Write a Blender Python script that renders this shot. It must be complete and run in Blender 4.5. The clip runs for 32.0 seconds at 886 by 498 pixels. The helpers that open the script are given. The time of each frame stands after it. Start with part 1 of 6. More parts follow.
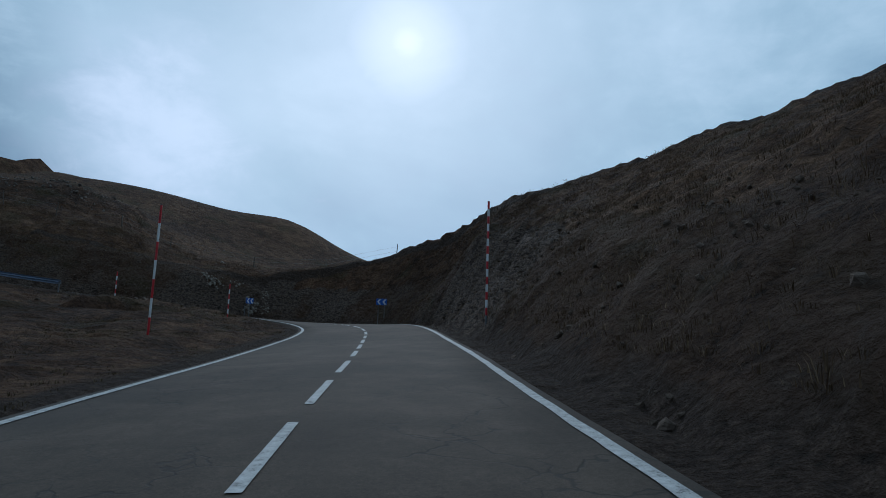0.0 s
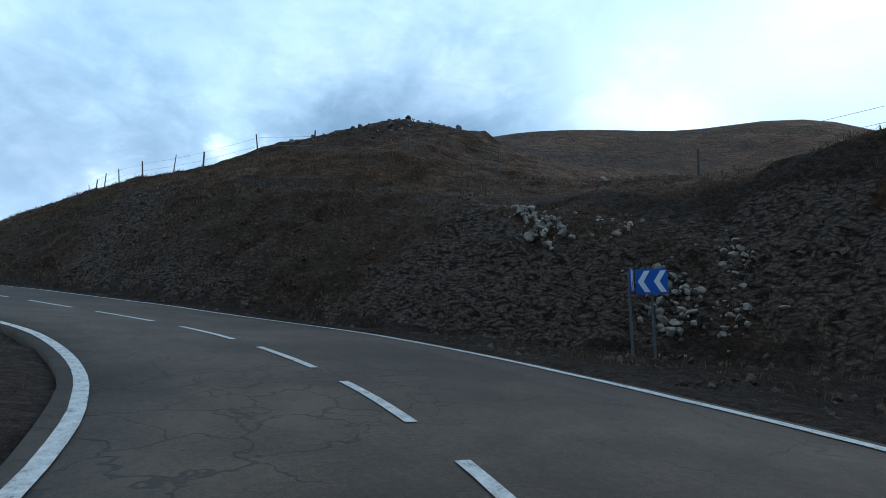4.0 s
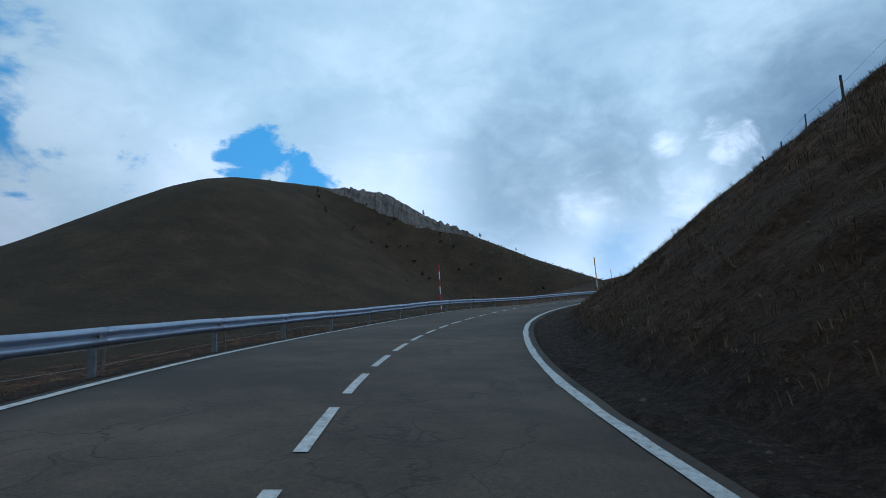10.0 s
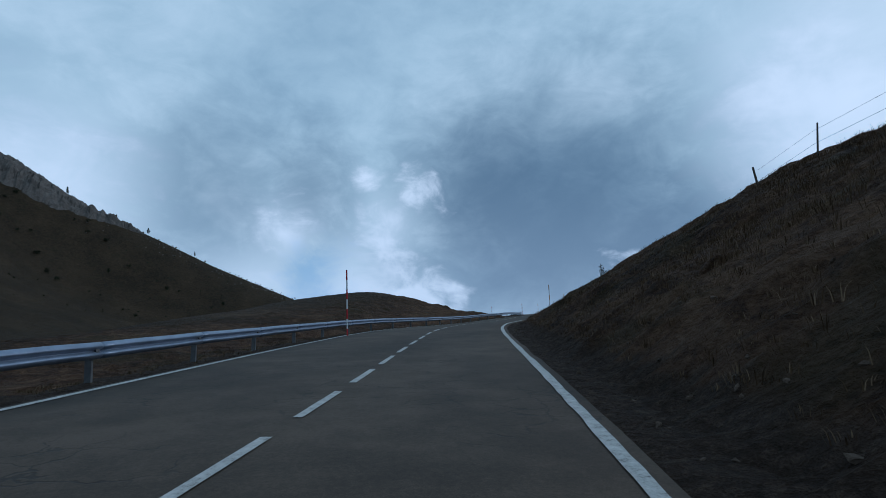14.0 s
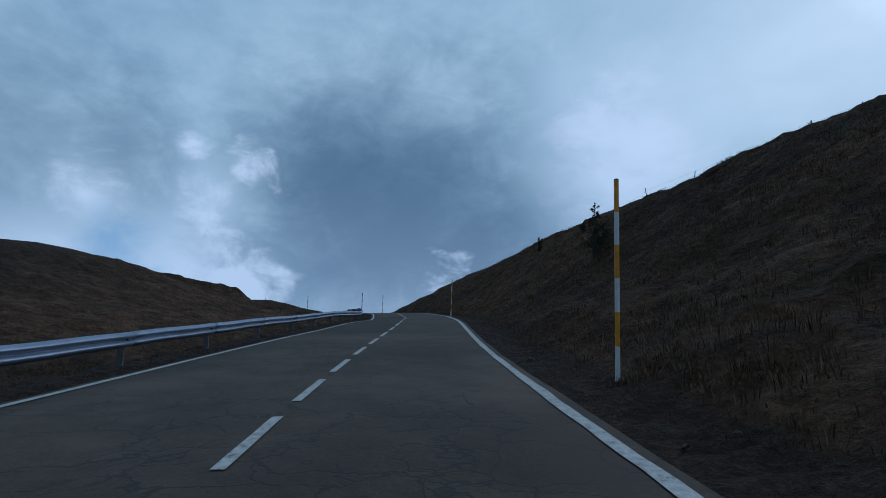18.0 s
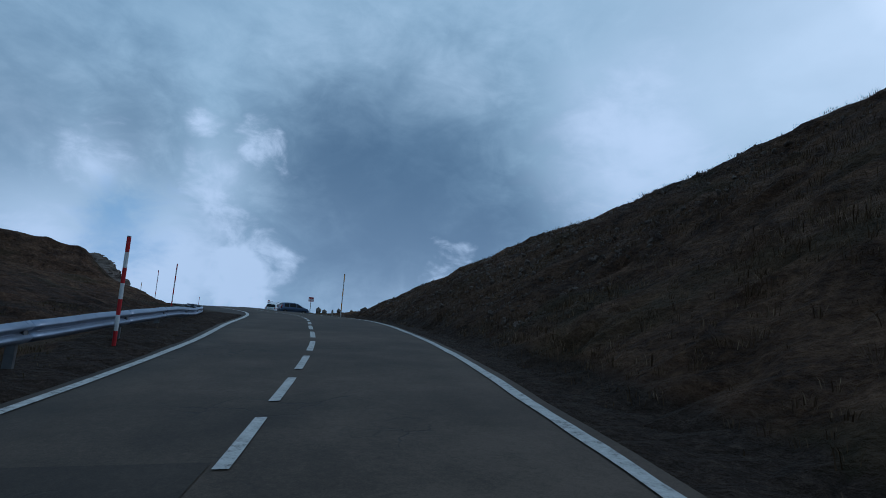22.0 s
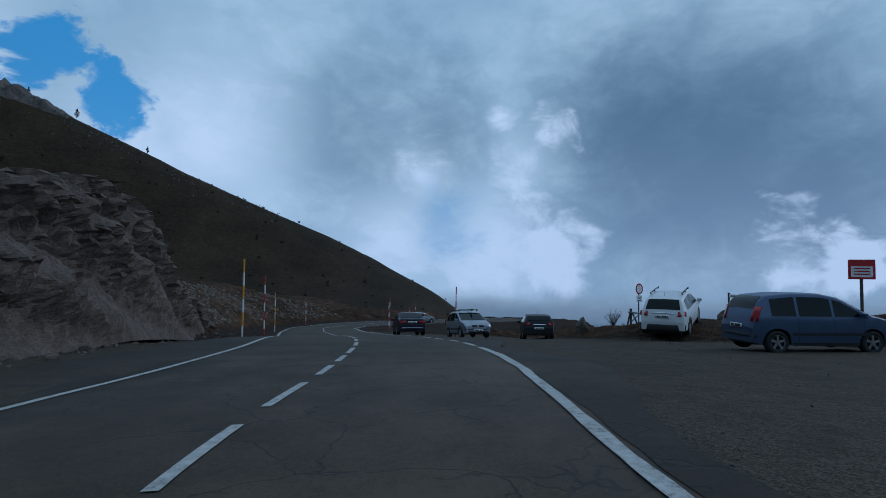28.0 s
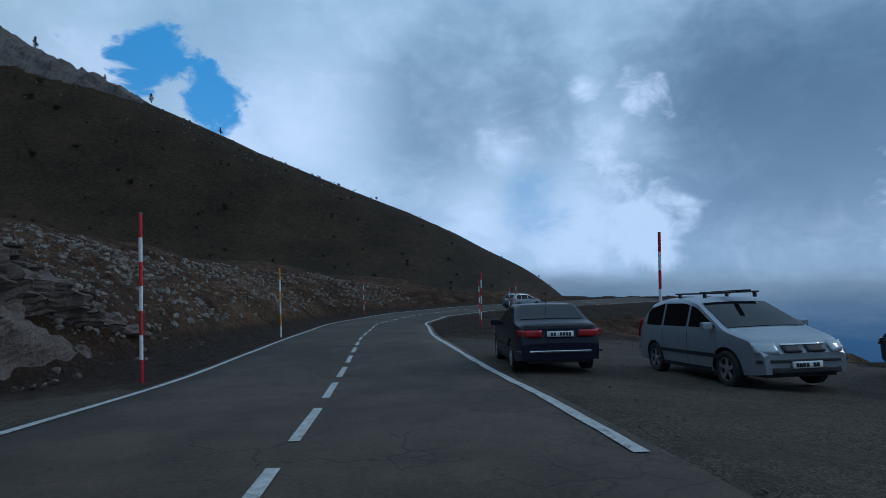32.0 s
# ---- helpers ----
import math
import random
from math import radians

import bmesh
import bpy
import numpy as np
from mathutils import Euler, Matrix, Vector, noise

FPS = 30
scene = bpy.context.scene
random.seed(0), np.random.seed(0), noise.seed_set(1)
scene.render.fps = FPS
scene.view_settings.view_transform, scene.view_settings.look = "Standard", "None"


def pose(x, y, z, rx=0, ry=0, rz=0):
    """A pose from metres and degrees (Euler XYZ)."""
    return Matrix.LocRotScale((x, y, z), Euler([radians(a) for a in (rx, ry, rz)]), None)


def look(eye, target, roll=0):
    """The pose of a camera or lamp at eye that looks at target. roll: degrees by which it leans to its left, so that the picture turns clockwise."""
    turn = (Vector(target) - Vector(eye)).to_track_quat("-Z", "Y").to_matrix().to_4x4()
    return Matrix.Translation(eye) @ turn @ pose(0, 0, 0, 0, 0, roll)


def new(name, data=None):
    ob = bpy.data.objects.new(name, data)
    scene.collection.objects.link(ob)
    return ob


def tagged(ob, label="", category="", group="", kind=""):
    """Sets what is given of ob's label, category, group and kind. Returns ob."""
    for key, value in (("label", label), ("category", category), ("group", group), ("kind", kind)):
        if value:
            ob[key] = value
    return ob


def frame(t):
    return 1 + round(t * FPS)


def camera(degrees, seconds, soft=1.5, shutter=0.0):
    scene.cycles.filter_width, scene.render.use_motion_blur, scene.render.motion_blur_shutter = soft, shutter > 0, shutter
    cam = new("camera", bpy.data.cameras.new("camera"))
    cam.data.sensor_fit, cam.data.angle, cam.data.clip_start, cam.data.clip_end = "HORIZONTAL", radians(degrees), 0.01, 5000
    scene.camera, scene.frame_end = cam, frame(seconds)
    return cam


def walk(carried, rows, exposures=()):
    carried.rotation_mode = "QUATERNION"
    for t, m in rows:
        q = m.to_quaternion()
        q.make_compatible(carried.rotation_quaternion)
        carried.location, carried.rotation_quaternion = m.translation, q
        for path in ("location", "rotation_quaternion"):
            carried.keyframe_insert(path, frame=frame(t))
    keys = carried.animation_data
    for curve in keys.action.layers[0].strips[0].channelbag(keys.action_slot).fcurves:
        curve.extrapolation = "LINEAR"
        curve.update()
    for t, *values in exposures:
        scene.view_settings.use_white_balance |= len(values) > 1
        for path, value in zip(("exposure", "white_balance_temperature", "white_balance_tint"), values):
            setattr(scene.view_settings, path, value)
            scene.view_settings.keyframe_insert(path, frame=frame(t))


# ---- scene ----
cam = camera(77.3, 32.0, soft=0.9)
PATH = [
    (0.0, pose(0.33, -1.15, 1.26, 98.82, -1.61, 2.21)),
    (0.5, pose(-0.33, 4.61, 1.60, 98.91, -1.82, 2.00)),
    (1.0, pose(-0.92, 10.32, 1.91, 99.14, -2.57, 2.93)),
    (1.5, pose(-1.61, 15.63, 2.16, 98.89, -3.44, 4.55)),
    (2.0, pose(-3.00, 21.59, 2.43, 98.68, -3.52, 8.37)),
    (2.5, pose(-5.20, 27.68, 2.73, 97.85, -4.15, 14.81)),
    (3.0, pose(-7.88, 32.60, 2.95, 97.29, -3.42, 24.88)),
    (3.5, pose(-10.30, 36.60, 3.10, 96.92, -0.22, 38.33)),
    (4.0, pose(-13.21, 39.43, 3.25, 96.79, 0.57, 52.46)),
    (4.5, pose(-16.38, 40.75, 3.46, 99.11, 2.67, 65.71)),
    (5.0, pose(-19.65, 41.78, 3.75, 100.08, 1.32, 76.47)),
    (5.5, pose(-23.04, 42.14, 4.10, 100.83, 0.83, 85.64)),
    (6.0, pose(-26.42, 41.84, 4.49, 101.51, 0.61, 94.26)),
    (6.5, pose(-29.84, 40.92, 4.90, 100.92, 0.13, 102.03)),
    (7.0, pose(-33.81, 39.58, 5.31, 100.61, -0.10, 107.12)),
    (7.5, pose(-37.48, 38.18, 5.69, 100.37, 1.01, 108.32)),
    (8.0, pose(-41.15, 36.74, 6.02, 99.74, 2.57, 109.11)),
    (8.5, pose(-44.59, 35.32, 6.30, 100.31, 2.32, 108.65)),
    (9.0, pose(-47.89, 34.01, 6.59, 100.14, 2.54, 106.33)),
    (9.5, pose(-51.52, 32.94, 6.86, 99.33, 3.23, 102.90)),
    (10.0, pose(-55.06, 31.91, 7.18, 98.49, 4.13, 98.70)),
    (10.5, pose(-59.89, 30.96, 7.55, 99.02, 4.80, 95.19)),
    (11.0, pose(-65.88, 30.42, 7.97, 99.04, 4.15, 91.64)),
    (11.5, pose(-71.83, 30.24, 8.37, 99.11, 3.05, 88.05)),
    (12.0, pose(-77.58, 30.49, 8.73, 99.27, 2.75, 83.88)),
    (12.5, pose(-83.20, 31.15, 9.07, 98.66, 2.74, 79.76)),
    (13.0, pose(-88.77, 32.30, 9.40, 98.71, 3.14, 75.57)),
    (13.5, pose(-94.03, 33.85, 9.69, 98.55, 3.08, 71.22)),
    (14.0, pose(-99.93, 36.50, 10.02, 98.89, 1.71, 67.15)),
    (14.5, pose(-105.46, 38.90, 10.37, 98.91, 1.11, 63.13)),
    (15.0, pose(-111.87, 41.31, 10.73, 97.85, 0.89, 58.44)),
    (15.5, pose(-117.95, 44.07, 11.09, 97.85, 0.33, 56.52)),
    (16.0, pose(-123.40, 47.07, 11.44, 97.98, -0.20, 54.61)),
    (16.5, pose(-128.44, 50.30, 11.78, 98.04, -0.74, 52.53)),
    (17.0, pose(-133.64, 54.02, 12.04, 98.21, -0.76, 50.72)),
    (17.5, pose(-138.42, 57.45, 12.26, 98.03, -1.35, 49.18)),
    (18.0, pose(-143.25, 61.11, 12.47, 97.96, -1.71, 49.33)),
    (18.5, pose(-147.75, 64.44, 12.70, 98.69, -2.27, 48.70)),
    (19.0, pose(-152.29, 67.80, 12.99, 98.81, -2.64, 47.68)),
    (19.5, pose(-156.52, 71.31, 13.26, 98.07, -2.13, 46.97)),
    (20.0, pose(-160.62, 74.59, 13.54, 98.06, -3.12, 46.10)),
    (20.5, pose(-164.97, 78.03, 13.83, 97.65, -3.67, 46.16)),
    (21.0, pose(-168.95, 81.26, 14.07, 97.49, -3.31, 46.36)),
    (21.5, pose(-173.11, 84.49, 14.25, 97.50, -4.71, 47.41)),
    (22.0, pose(-177.33, 87.93, 14.40, 96.99, -4.84, 49.23)),
    (22.5, pose(-182.72, 91.43, 14.66, 95.69, -3.76, 51.60)),
    (23.0, pose(-187.86, 94.50, 14.93, 95.32, -3.05, 54.84)),
    (23.5, pose(-193.47, 97.54, 15.12, 95.08, -2.51, 58.60)),
    (24.0, pose(-199.38, 100.53, 15.15, 94.73, -2.41, 61.73)),
    (24.5, pose(-204.98, 102.82, 15.12, 94.96, -1.94, 64.77)),
    (25.0, pose(-209.94, 104.61, 15.06, 94.38, -1.04, 67.57)),
    (25.5, pose(-214.67, 106.05, 15.02, 94.45, -0.95, 69.55)),
    (26.0, pose(-219.03, 107.40, 14.97, 94.09, -0.38, 71.99)),
    (26.5, pose(-223.43, 108.43, 14.95, 94.06, -0.35, 74.57)),
    (27.0, pose(-228.07, 109.23, 14.93, 94.12, 0.12, 77.49)),
    (27.5, pose(-232.11, 109.69, 14.90, 93.56, -0.17, 79.89)),
    (28.0, pose(-235.36, 109.91, 14.88, 92.94, -0.67, 80.65)),
    (28.5, pose(-238.17, 110.10, 14.87, 92.47, -2.42, 78.82)),
    (29.0, pose(-241.60, 110.63, 14.80, 92.48, -2.50, 80.19)),
    (29.5, pose(-244.80, 111.07, 14.67, 92.21, -2.51, 81.90)),
    (30.0, pose(-247.72, 111.25, 14.51, 91.80, -2.46, 83.82)),
    (30.5, pose(-250.38, 111.32, 14.34, 91.46, -1.38, 86.04)),
    (31.0, pose(-252.86, 111.33, 14.13, 91.14, -0.59, 87.82)),
    (31.5, pose(-255.23, 111.29, 13.93, 91.08, -0.11, 88.84)),
    (32.0, pose(-257.45, 111.17, 13.76, 90.86, 1.28, 89.49)),
]
EXPOSURES = [(0.0, -0.68, 5550, 10), (2.0, -0.62, 5550, 10), (3.5, 0.0, 5550, 10), (4.5, 0.1, 5550, 10), (6.5, -0.04, 5550, 10), (10.0, -0.3, 5550, 10), (13.0, -0.58, 5550, 10), (16.5, -0.9, 5250, 10), (24.0, -0.93, 5250, 10), (29.0, -0.88, 5250, 10), (32.0, -0.76, 5250, 10)]
walk(cam, PATH, EXPOSURES)

# ---------------------------------------------------------------- world and light
SUN_AZ, SUN_EL = 7.0, 29.0          # degrees: to the left of +y, and above the horizon


def heading(az, el):
    a, e = radians(az), radians(el)
    return Vector((-math.sin(a) * math.cos(e), math.cos(a) * math.cos(e), math.sin(e)))


class Nodes:
    """Short hand for building node trees."""

    def __init__(self, tree):
        self.t = tree
        tree.nodes.clear()

    def add(self, kind, props=(), **ins):
        n = self.t.nodes.new(kind)
        for k, v in dict(props).items():
            if k == "operation":
                n.operation = v
            elif k == "use_clamp":
                n.use_clamp = v
            elif k == "data_type":
                n.data_type = v
            elif k == "blend_type":
                n.blend_type = v
            elif k == "interpolation_type":
                n.interpolation_type = v
            elif k == "feature":
                n.feature = v
            elif k == "attribute_name":
                n.attribute_name = v
        for k, v in ins.items():
            self.put(n.inputs[int(k[1:])] if k[0] == "i" and k[1:].isdigit() else n.inputs[k.replace("_", " ")], v)
        return n

    def put(self, sock, v):
        if isinstance(v, bpy.types.NodeSocket):
            self.t.links.new(v, sock)
        elif isinstance(v, bpy.types.Node):
            self.t.links.new(v.outputs[0], sock)
        else:
            sock.default_value = v

    def math(self, op, a, b=0.0, c=0.0, clamp=False):
        return self.add("ShaderNodeMath", dict(operation=op, use_clamp=clamp), i0=a, i1=b, i2=c).outputs[0]

    def noise(self, vec, scale, detail=4.0, rough=0.55, dist=0.0):
        return self.add("ShaderNodeTexNoise", i0=vec, Scale=scale, Detail=detail, Roughness=rough, Distortion=dist).outputs[0]

    def ramp(self, fac, stops, ease="LINEAR"):
        n = self.add("ShaderNodeValToRGB", i0=fac)
        r = n.color_ramp
        r.interpolation = ease
        while len(r.elements) < len(stops):
            r.elements.new(0.5)
        for e, (p, c) in zip(r.elements, stops):
            e.position = p
            e.color = (*c, 1) if len(c) == 3 else c
        return n.outputs[0]

    def mix(self, fac, a, b, mode="MIX"):
        n = self.add("ShaderNodeMix", dict(data_type="RGBA", blend_type=mode))
        self.put(n.inputs[0], fac)
        self.put(n.inputs[6], a if not isinstance(a, tuple) or len(a) == 4 else (*a, 1))
        self.put(n.inputs[7], b if not isinstance(b, tuple) or len(b) == 4 else (*b, 1))
        return n.outputs[2]

    def step(self, v, lo, hi):
        return self.add("ShaderNodeMapRange", dict(interpolation_type="SMOOTHSTEP"), i0=v, i1=lo, i2=hi, i3=0.0, i4=1.0).outputs[0]


def build_world():
    w = bpy.data.worlds.new("cloudy_sky")
    scene.world = w
    w.use_nodes = True
    n = Nodes(w.node_tree)
    co = n.add("ShaderNodeTexCoord").outputs["Generated"]
    sky = n.add("ShaderNodeTexSky")
    sky.sky_type, sky.sun_disc, sky.altitude, sky.dust_density = "NISHITA", False, 1500.0, 0.4
    sky.sun_elevation, sky.sun_rotation = radians(SUN_EL), radians(-SUN_AZ)
    sep = n.add("ShaderNodeSeparateXYZ", i0=co)
    up = n.math("MAXIMUM", sep.outputs[2], 0.0)
    flat = n.math("ADD", up, 0.75)
    px = n.math("DIVIDE", sep.outputs[0], flat)
    py = n.math("DIVIDE", sep.outputs[1], flat)
    plane = n.add("ShaderNodeCombineXYZ", i0=px, i1=py, i2=sep.outputs[2]).outputs[0]
    big = n.noise(plane, 2.3, 5.0, 0.5, 0.3)
    fine = n.noise(plane, 7.5, 8.0, 0.6, 0.5)
    wisp = n.noise(plane, 19.0, 8.0, 0.62, 0.6)

    def blob(az, el, size, soft=1.0):
        d = n.add("ShaderNodeVectorMath", dict(operation="DISTANCE"), i0=co, i1=heading(az, el)).outputs["Value"]
        d = n.math("ADD", d, n.math("MULTIPLY", n.math("SUBTRACT", fine, 0.5), 0.24 * soft))
        d = n.math("ADD", d, n.math("MULTIPLY", n.math("SUBTRACT", wisp, 0.5), 0.10 * soft))
        d = n.math("ADD", d, n.math("MULTIPLY", n.math("SUBTRACT", big, 0.5), 0.25 * soft))
        return n.add("ShaderNodeMapRange", dict(interpolation_type="SMOOTHSTEP"), i0=d, i1=size * 0.05, i2=size * 1.3, i3=1.0, i4=0.0).outputs[0]

    def total(items):
        v = items[0]
        for i in items[1:]:
            v = n.math("MAXIMUM", v, i)
        return v

    shade = n.math("ADD", n.math("MULTIPLY", big, 1.05), n.math("ADD", n.math("MULTIPLY", fine, 0.36), n.math("MULTIPLY", n.math("SUBTRACT", wisp, 0.5), 0.16)))
    cloud = n.ramp(shade, [(0.42, (0.225, 0.350, 0.44)), (0.60, (0.325, 0.460, 0.55)), (0.75, (0.42, 0.560, 0.64)), (0.95, (0.585, 0.710, 0.785))])
    dark = total([blob(55, 9, 0.34, 0.8), blob(47, 7, 0.24, 0.8), blob(60, 12, 0.26, 0.8), n.math("MULTIPLY", blob(89, 13, 0.20, 0.8), 0.55), n.math("MULTIPLY", blob(81, 14, 0.15, 0.8), 0.6)])
    cloud = n.mix(n.math("MULTIPLY", dark, 0.92), cloud, (0.112, 0.182, 0.262))
    bright = total([blob(83, 10.5, 0.08), blob(74.6, 16.3, 0.035, 0.6), blob(70, 14.5, 0.045, 0.8), blob(72.3, 11.5, 0.075), blob(76.5, 3, 0.13), blob(70, 2.5, 0.07), blob(86, 4, 0.11), blob(49, 1.2, 0.06), blob(44, 1.5, 0.05), blob(104, 13, 0.15), blob(137, 11, 0.11), blob(123, 15, 0.12), blob(110, 10, 0.15), blob(30, 18, 0.17)])
    cloud = n.mix(n.math("MULTIPLY", bright, 0.85), cloud, (0.74, 0.83, 0.93))
    cloud = n.mix(n.math("MULTIPLY", blob(80.5, 7.0, 0.075, 0.8), 0.7), cloud, (0.20, 0.40, 0.60))
    glow = total([n.math("MULTIPLY", blob(SUN_AZ, SUN_EL, 0.42, 0.9), 0.40), n.math("MULTIPLY", blob(SUN_AZ, SUN_EL, 0.16, 0.35), 0.8), blob(SUN_AZ, SUN_EL, 0.07, 0.15)])
    cloud = n.mix(glow, cloud, (1.05, 1.10, 1.15))
    haze = n.step(up, 0.30, 0.0)
    cloud = n.mix(n.math("MULTIPLY", haze, 0.25), cloud, (0.50, 0.62, 0.76))
    gaps = total([blob(147, 21.5, 0.12, 1.3), blob(141, 19, 0.12, 1.3), blob(134.5, 17.5, 0.10, 1.3), blob(112.5, 14.5, 0.075, 1.3), blob(117, 17.5, 0.065, 1.3), blob(154, 24, 0.2, 1.3), blob(138, 20, 0.15, 1.3), blob(129, 17, 0.09, 1.3)])
    gaps = n.step(gaps, 0.25, 0.95)
    blue = n.mix(0.5, n.add("ShaderNodeVectorMath", dict(operation="SCALE"), i0=sky.outputs[0], Scale=0.10).outputs[0], (0.03, 0.40, 0.80))
    col = n.mix(gaps, cloud, blue)
    dot = n.add("ShaderNodeVectorMath", dict(operation="DOT_PRODUCT"), i0=co, i1=heading(SUN_AZ, SUN_EL)).outputs["Value"]
    gain = n.math("ADD", n.math("MULTIPLY", n.step(dot, -0.88, -0.05), 0.95), 0.05)
    col = n.add("ShaderNodeVectorMath", dict(operation="SCALE"), i0=col, Scale=gain).outputs[0]
    bg = n.add("ShaderNodeBackground", Color=col, Strength=1.5)
    n.add("ShaderNodeOutputWorld", Surface=bg.outputs[0])


build_world()
sun = new("sun", bpy.data.lights.new("sun", "SUN"))
sun.data.energy, sun.data.angle, sun.data.color = 0.7, radians(12), (1.0, 0.95, 0.88)
sun.matrix_world = look(heading(SUN_AZ, SUN_EL) * 300, (0, 0, 0))

# ---------------------------------------------------------------- materials
def material(name, rough=0.8, metal=0.0, spec=0.5):
    m = bpy.data.materials.new(name)
    m.use_nodes = True
    n = Nodes(m.node_tree)
    b = n.add("ShaderNodeBsdfPrincipled", Roughness=rough, Metallic=metal)
    b.inputs["Specular IOR Level"].default_value = spec
    n.add("ShaderNodeOutputMaterial", Surface=b.outputs[0])
    n.b = b
    n.co = n.add("ShaderNodeTexCoord").outputs["Object"]
    n.geo = n.add("ShaderNodeNewGeometry")
    n.pos = n.geo.outputs["Position"]
    n.rand = n.add("ShaderNodeObjectInfo").outputs["Random"]
    return m, n


def bump(n, height, strength=0.5, dist=0.02):
    n.put(n.b.inputs["Normal"], n.add("ShaderNodeBump", Strength=strength, Distance=dist, Height=height).outputs[0])


def plain(name, col, rough=0.5, metal=0.0, vary=0.25, scale=6.0, spec=0.5, relief=0.0):
    m, n = material(name, rough, metal, spec)
    k = n.noise(n.co, scale, 5.0)
    g = n.noise(n.co, scale * 9, 3.0)
    k = n.math("ADD", n.math("MULTIPLY", k, 0.7), n.math("MULTIPLY", g, 0.3))
    lo = tuple(c * (1 - vary) for c in col)
    hi = tuple(min(1, c * (1 + vary)) for c in col)
    n.put(n.b.inputs["Base Color"], n.ramp(k, [(0.3, lo), (0.7, hi)]))
    n.put(n.b.inputs["Roughness"], n.math("ADD", n.math("MULTIPLY", g, 0.2), rough - 0.1))
    if relief:
        bump(n, k, relief, 0.01)
    return m


def asphalt(name, dark=1.0):
    m, n = material(name, 0.85, 0, 0.35)
    p = n.pos
    grain = n.math("ADD", n.math("MULTIPLY", n.noise(p, 70.0, 3.0, 0.7), 0.55), n.math("MULTIPLY", n.noise(p, 19.0, 4.0, 0.7), 0.45))
    patch = n.noise(p, 0.22, 5.0, 0.6)
    streak = n.noise(n.add("ShaderNodeMapping", Vector=p, Scale=(0.5, 0.5, 0.5)).outputs[0], 2.2, 6.0, 0.65)
    t = n.math("ADD", n.math("MULTIPLY", patch, 0.35), n.math("ADD", n.math("MULTIPLY", streak, 0.25), n.math("MULTIPLY", grain, 0.40)))
    c = n.ramp(t, [(0.425, tuple(dark * v for v in (0.027, 0.0185, 0.012))), (0.5, tuple(dark * v for v in (0.047, 0.033, 0.022))),
                   (0.575, tuple(dark * v for v in (0.081, 0.058, 0.041)))])
    warp = n.add("ShaderNodeVectorMath", dict(operation="ADD"), i0=p,
                 i1=n.add("ShaderNodeVectorMath", dict(operation="SCALE"), i0=n.add("ShaderNodeTexNoise", i0=p, Scale=1.1, Detail=4.0).outputs[1], Scale=1.3).outputs[0]).outputs[0]
    vor = n.add("ShaderNodeTexVoronoi", dict(feature="DISTANCE_TO_EDGE"), i0=warp, Scale=0.55).outputs[0]
    where = n.step(n.noise(p, 0.13, 3.0), 0.44, 0.56)
    crack = n.math("MULTIPLY", n.step(vor, 0.012, 0.003), n.math("MULTIPLY", where, 0.7))
    vor2 = n.add("ShaderNodeTexVoronoi", dict(feature="DISTANCE_TO_EDGE"), i0=warp, Scale=1.15).outputs[0]
    crack = n.math("MAXIMUM", crack, n.math("MULTIPLY", n.step(vor2, 0.026, 0.006), n.math("MULTIPLY", n.step(n.noise(p, 0.33, 3.0), 0.48, 0.58), 0.75)))
    n.put(n.b.inputs["Base Color"], n.mix(n.math("MULTIPLY", crack, 0.85), c, (0.012, 0.011, 0.010)))
    bump(n, n.math("SUBTRACT", grain, n.math("MULTIPLY", crack, 1.5)), 0.5, 0.006)
    return m


def road_paint():
    m, n = material("white_road_paint", 0.7, 0, 0.4)
    p = n.pos
    wear = n.noise(p, 9.0, 6.0, 0.7)
    fine = n.noise(p, 55.0, 3.0, 0.7)
    t = n.math("ADD", n.math("MULTIPLY", wear, 0.7), n.math("MULTIPLY", fine, 0.3))
    n.put(n.b.inputs["Base Color"], n.ramp(t, [(0.36, (0.09, 0.085, 0.08)), (0.45, (0.34, 0.335, 0.32)), (0.64, (0.53, 0.525, 0.51))]))
    bump(n, fine, 0.4, 0.004)
    return m


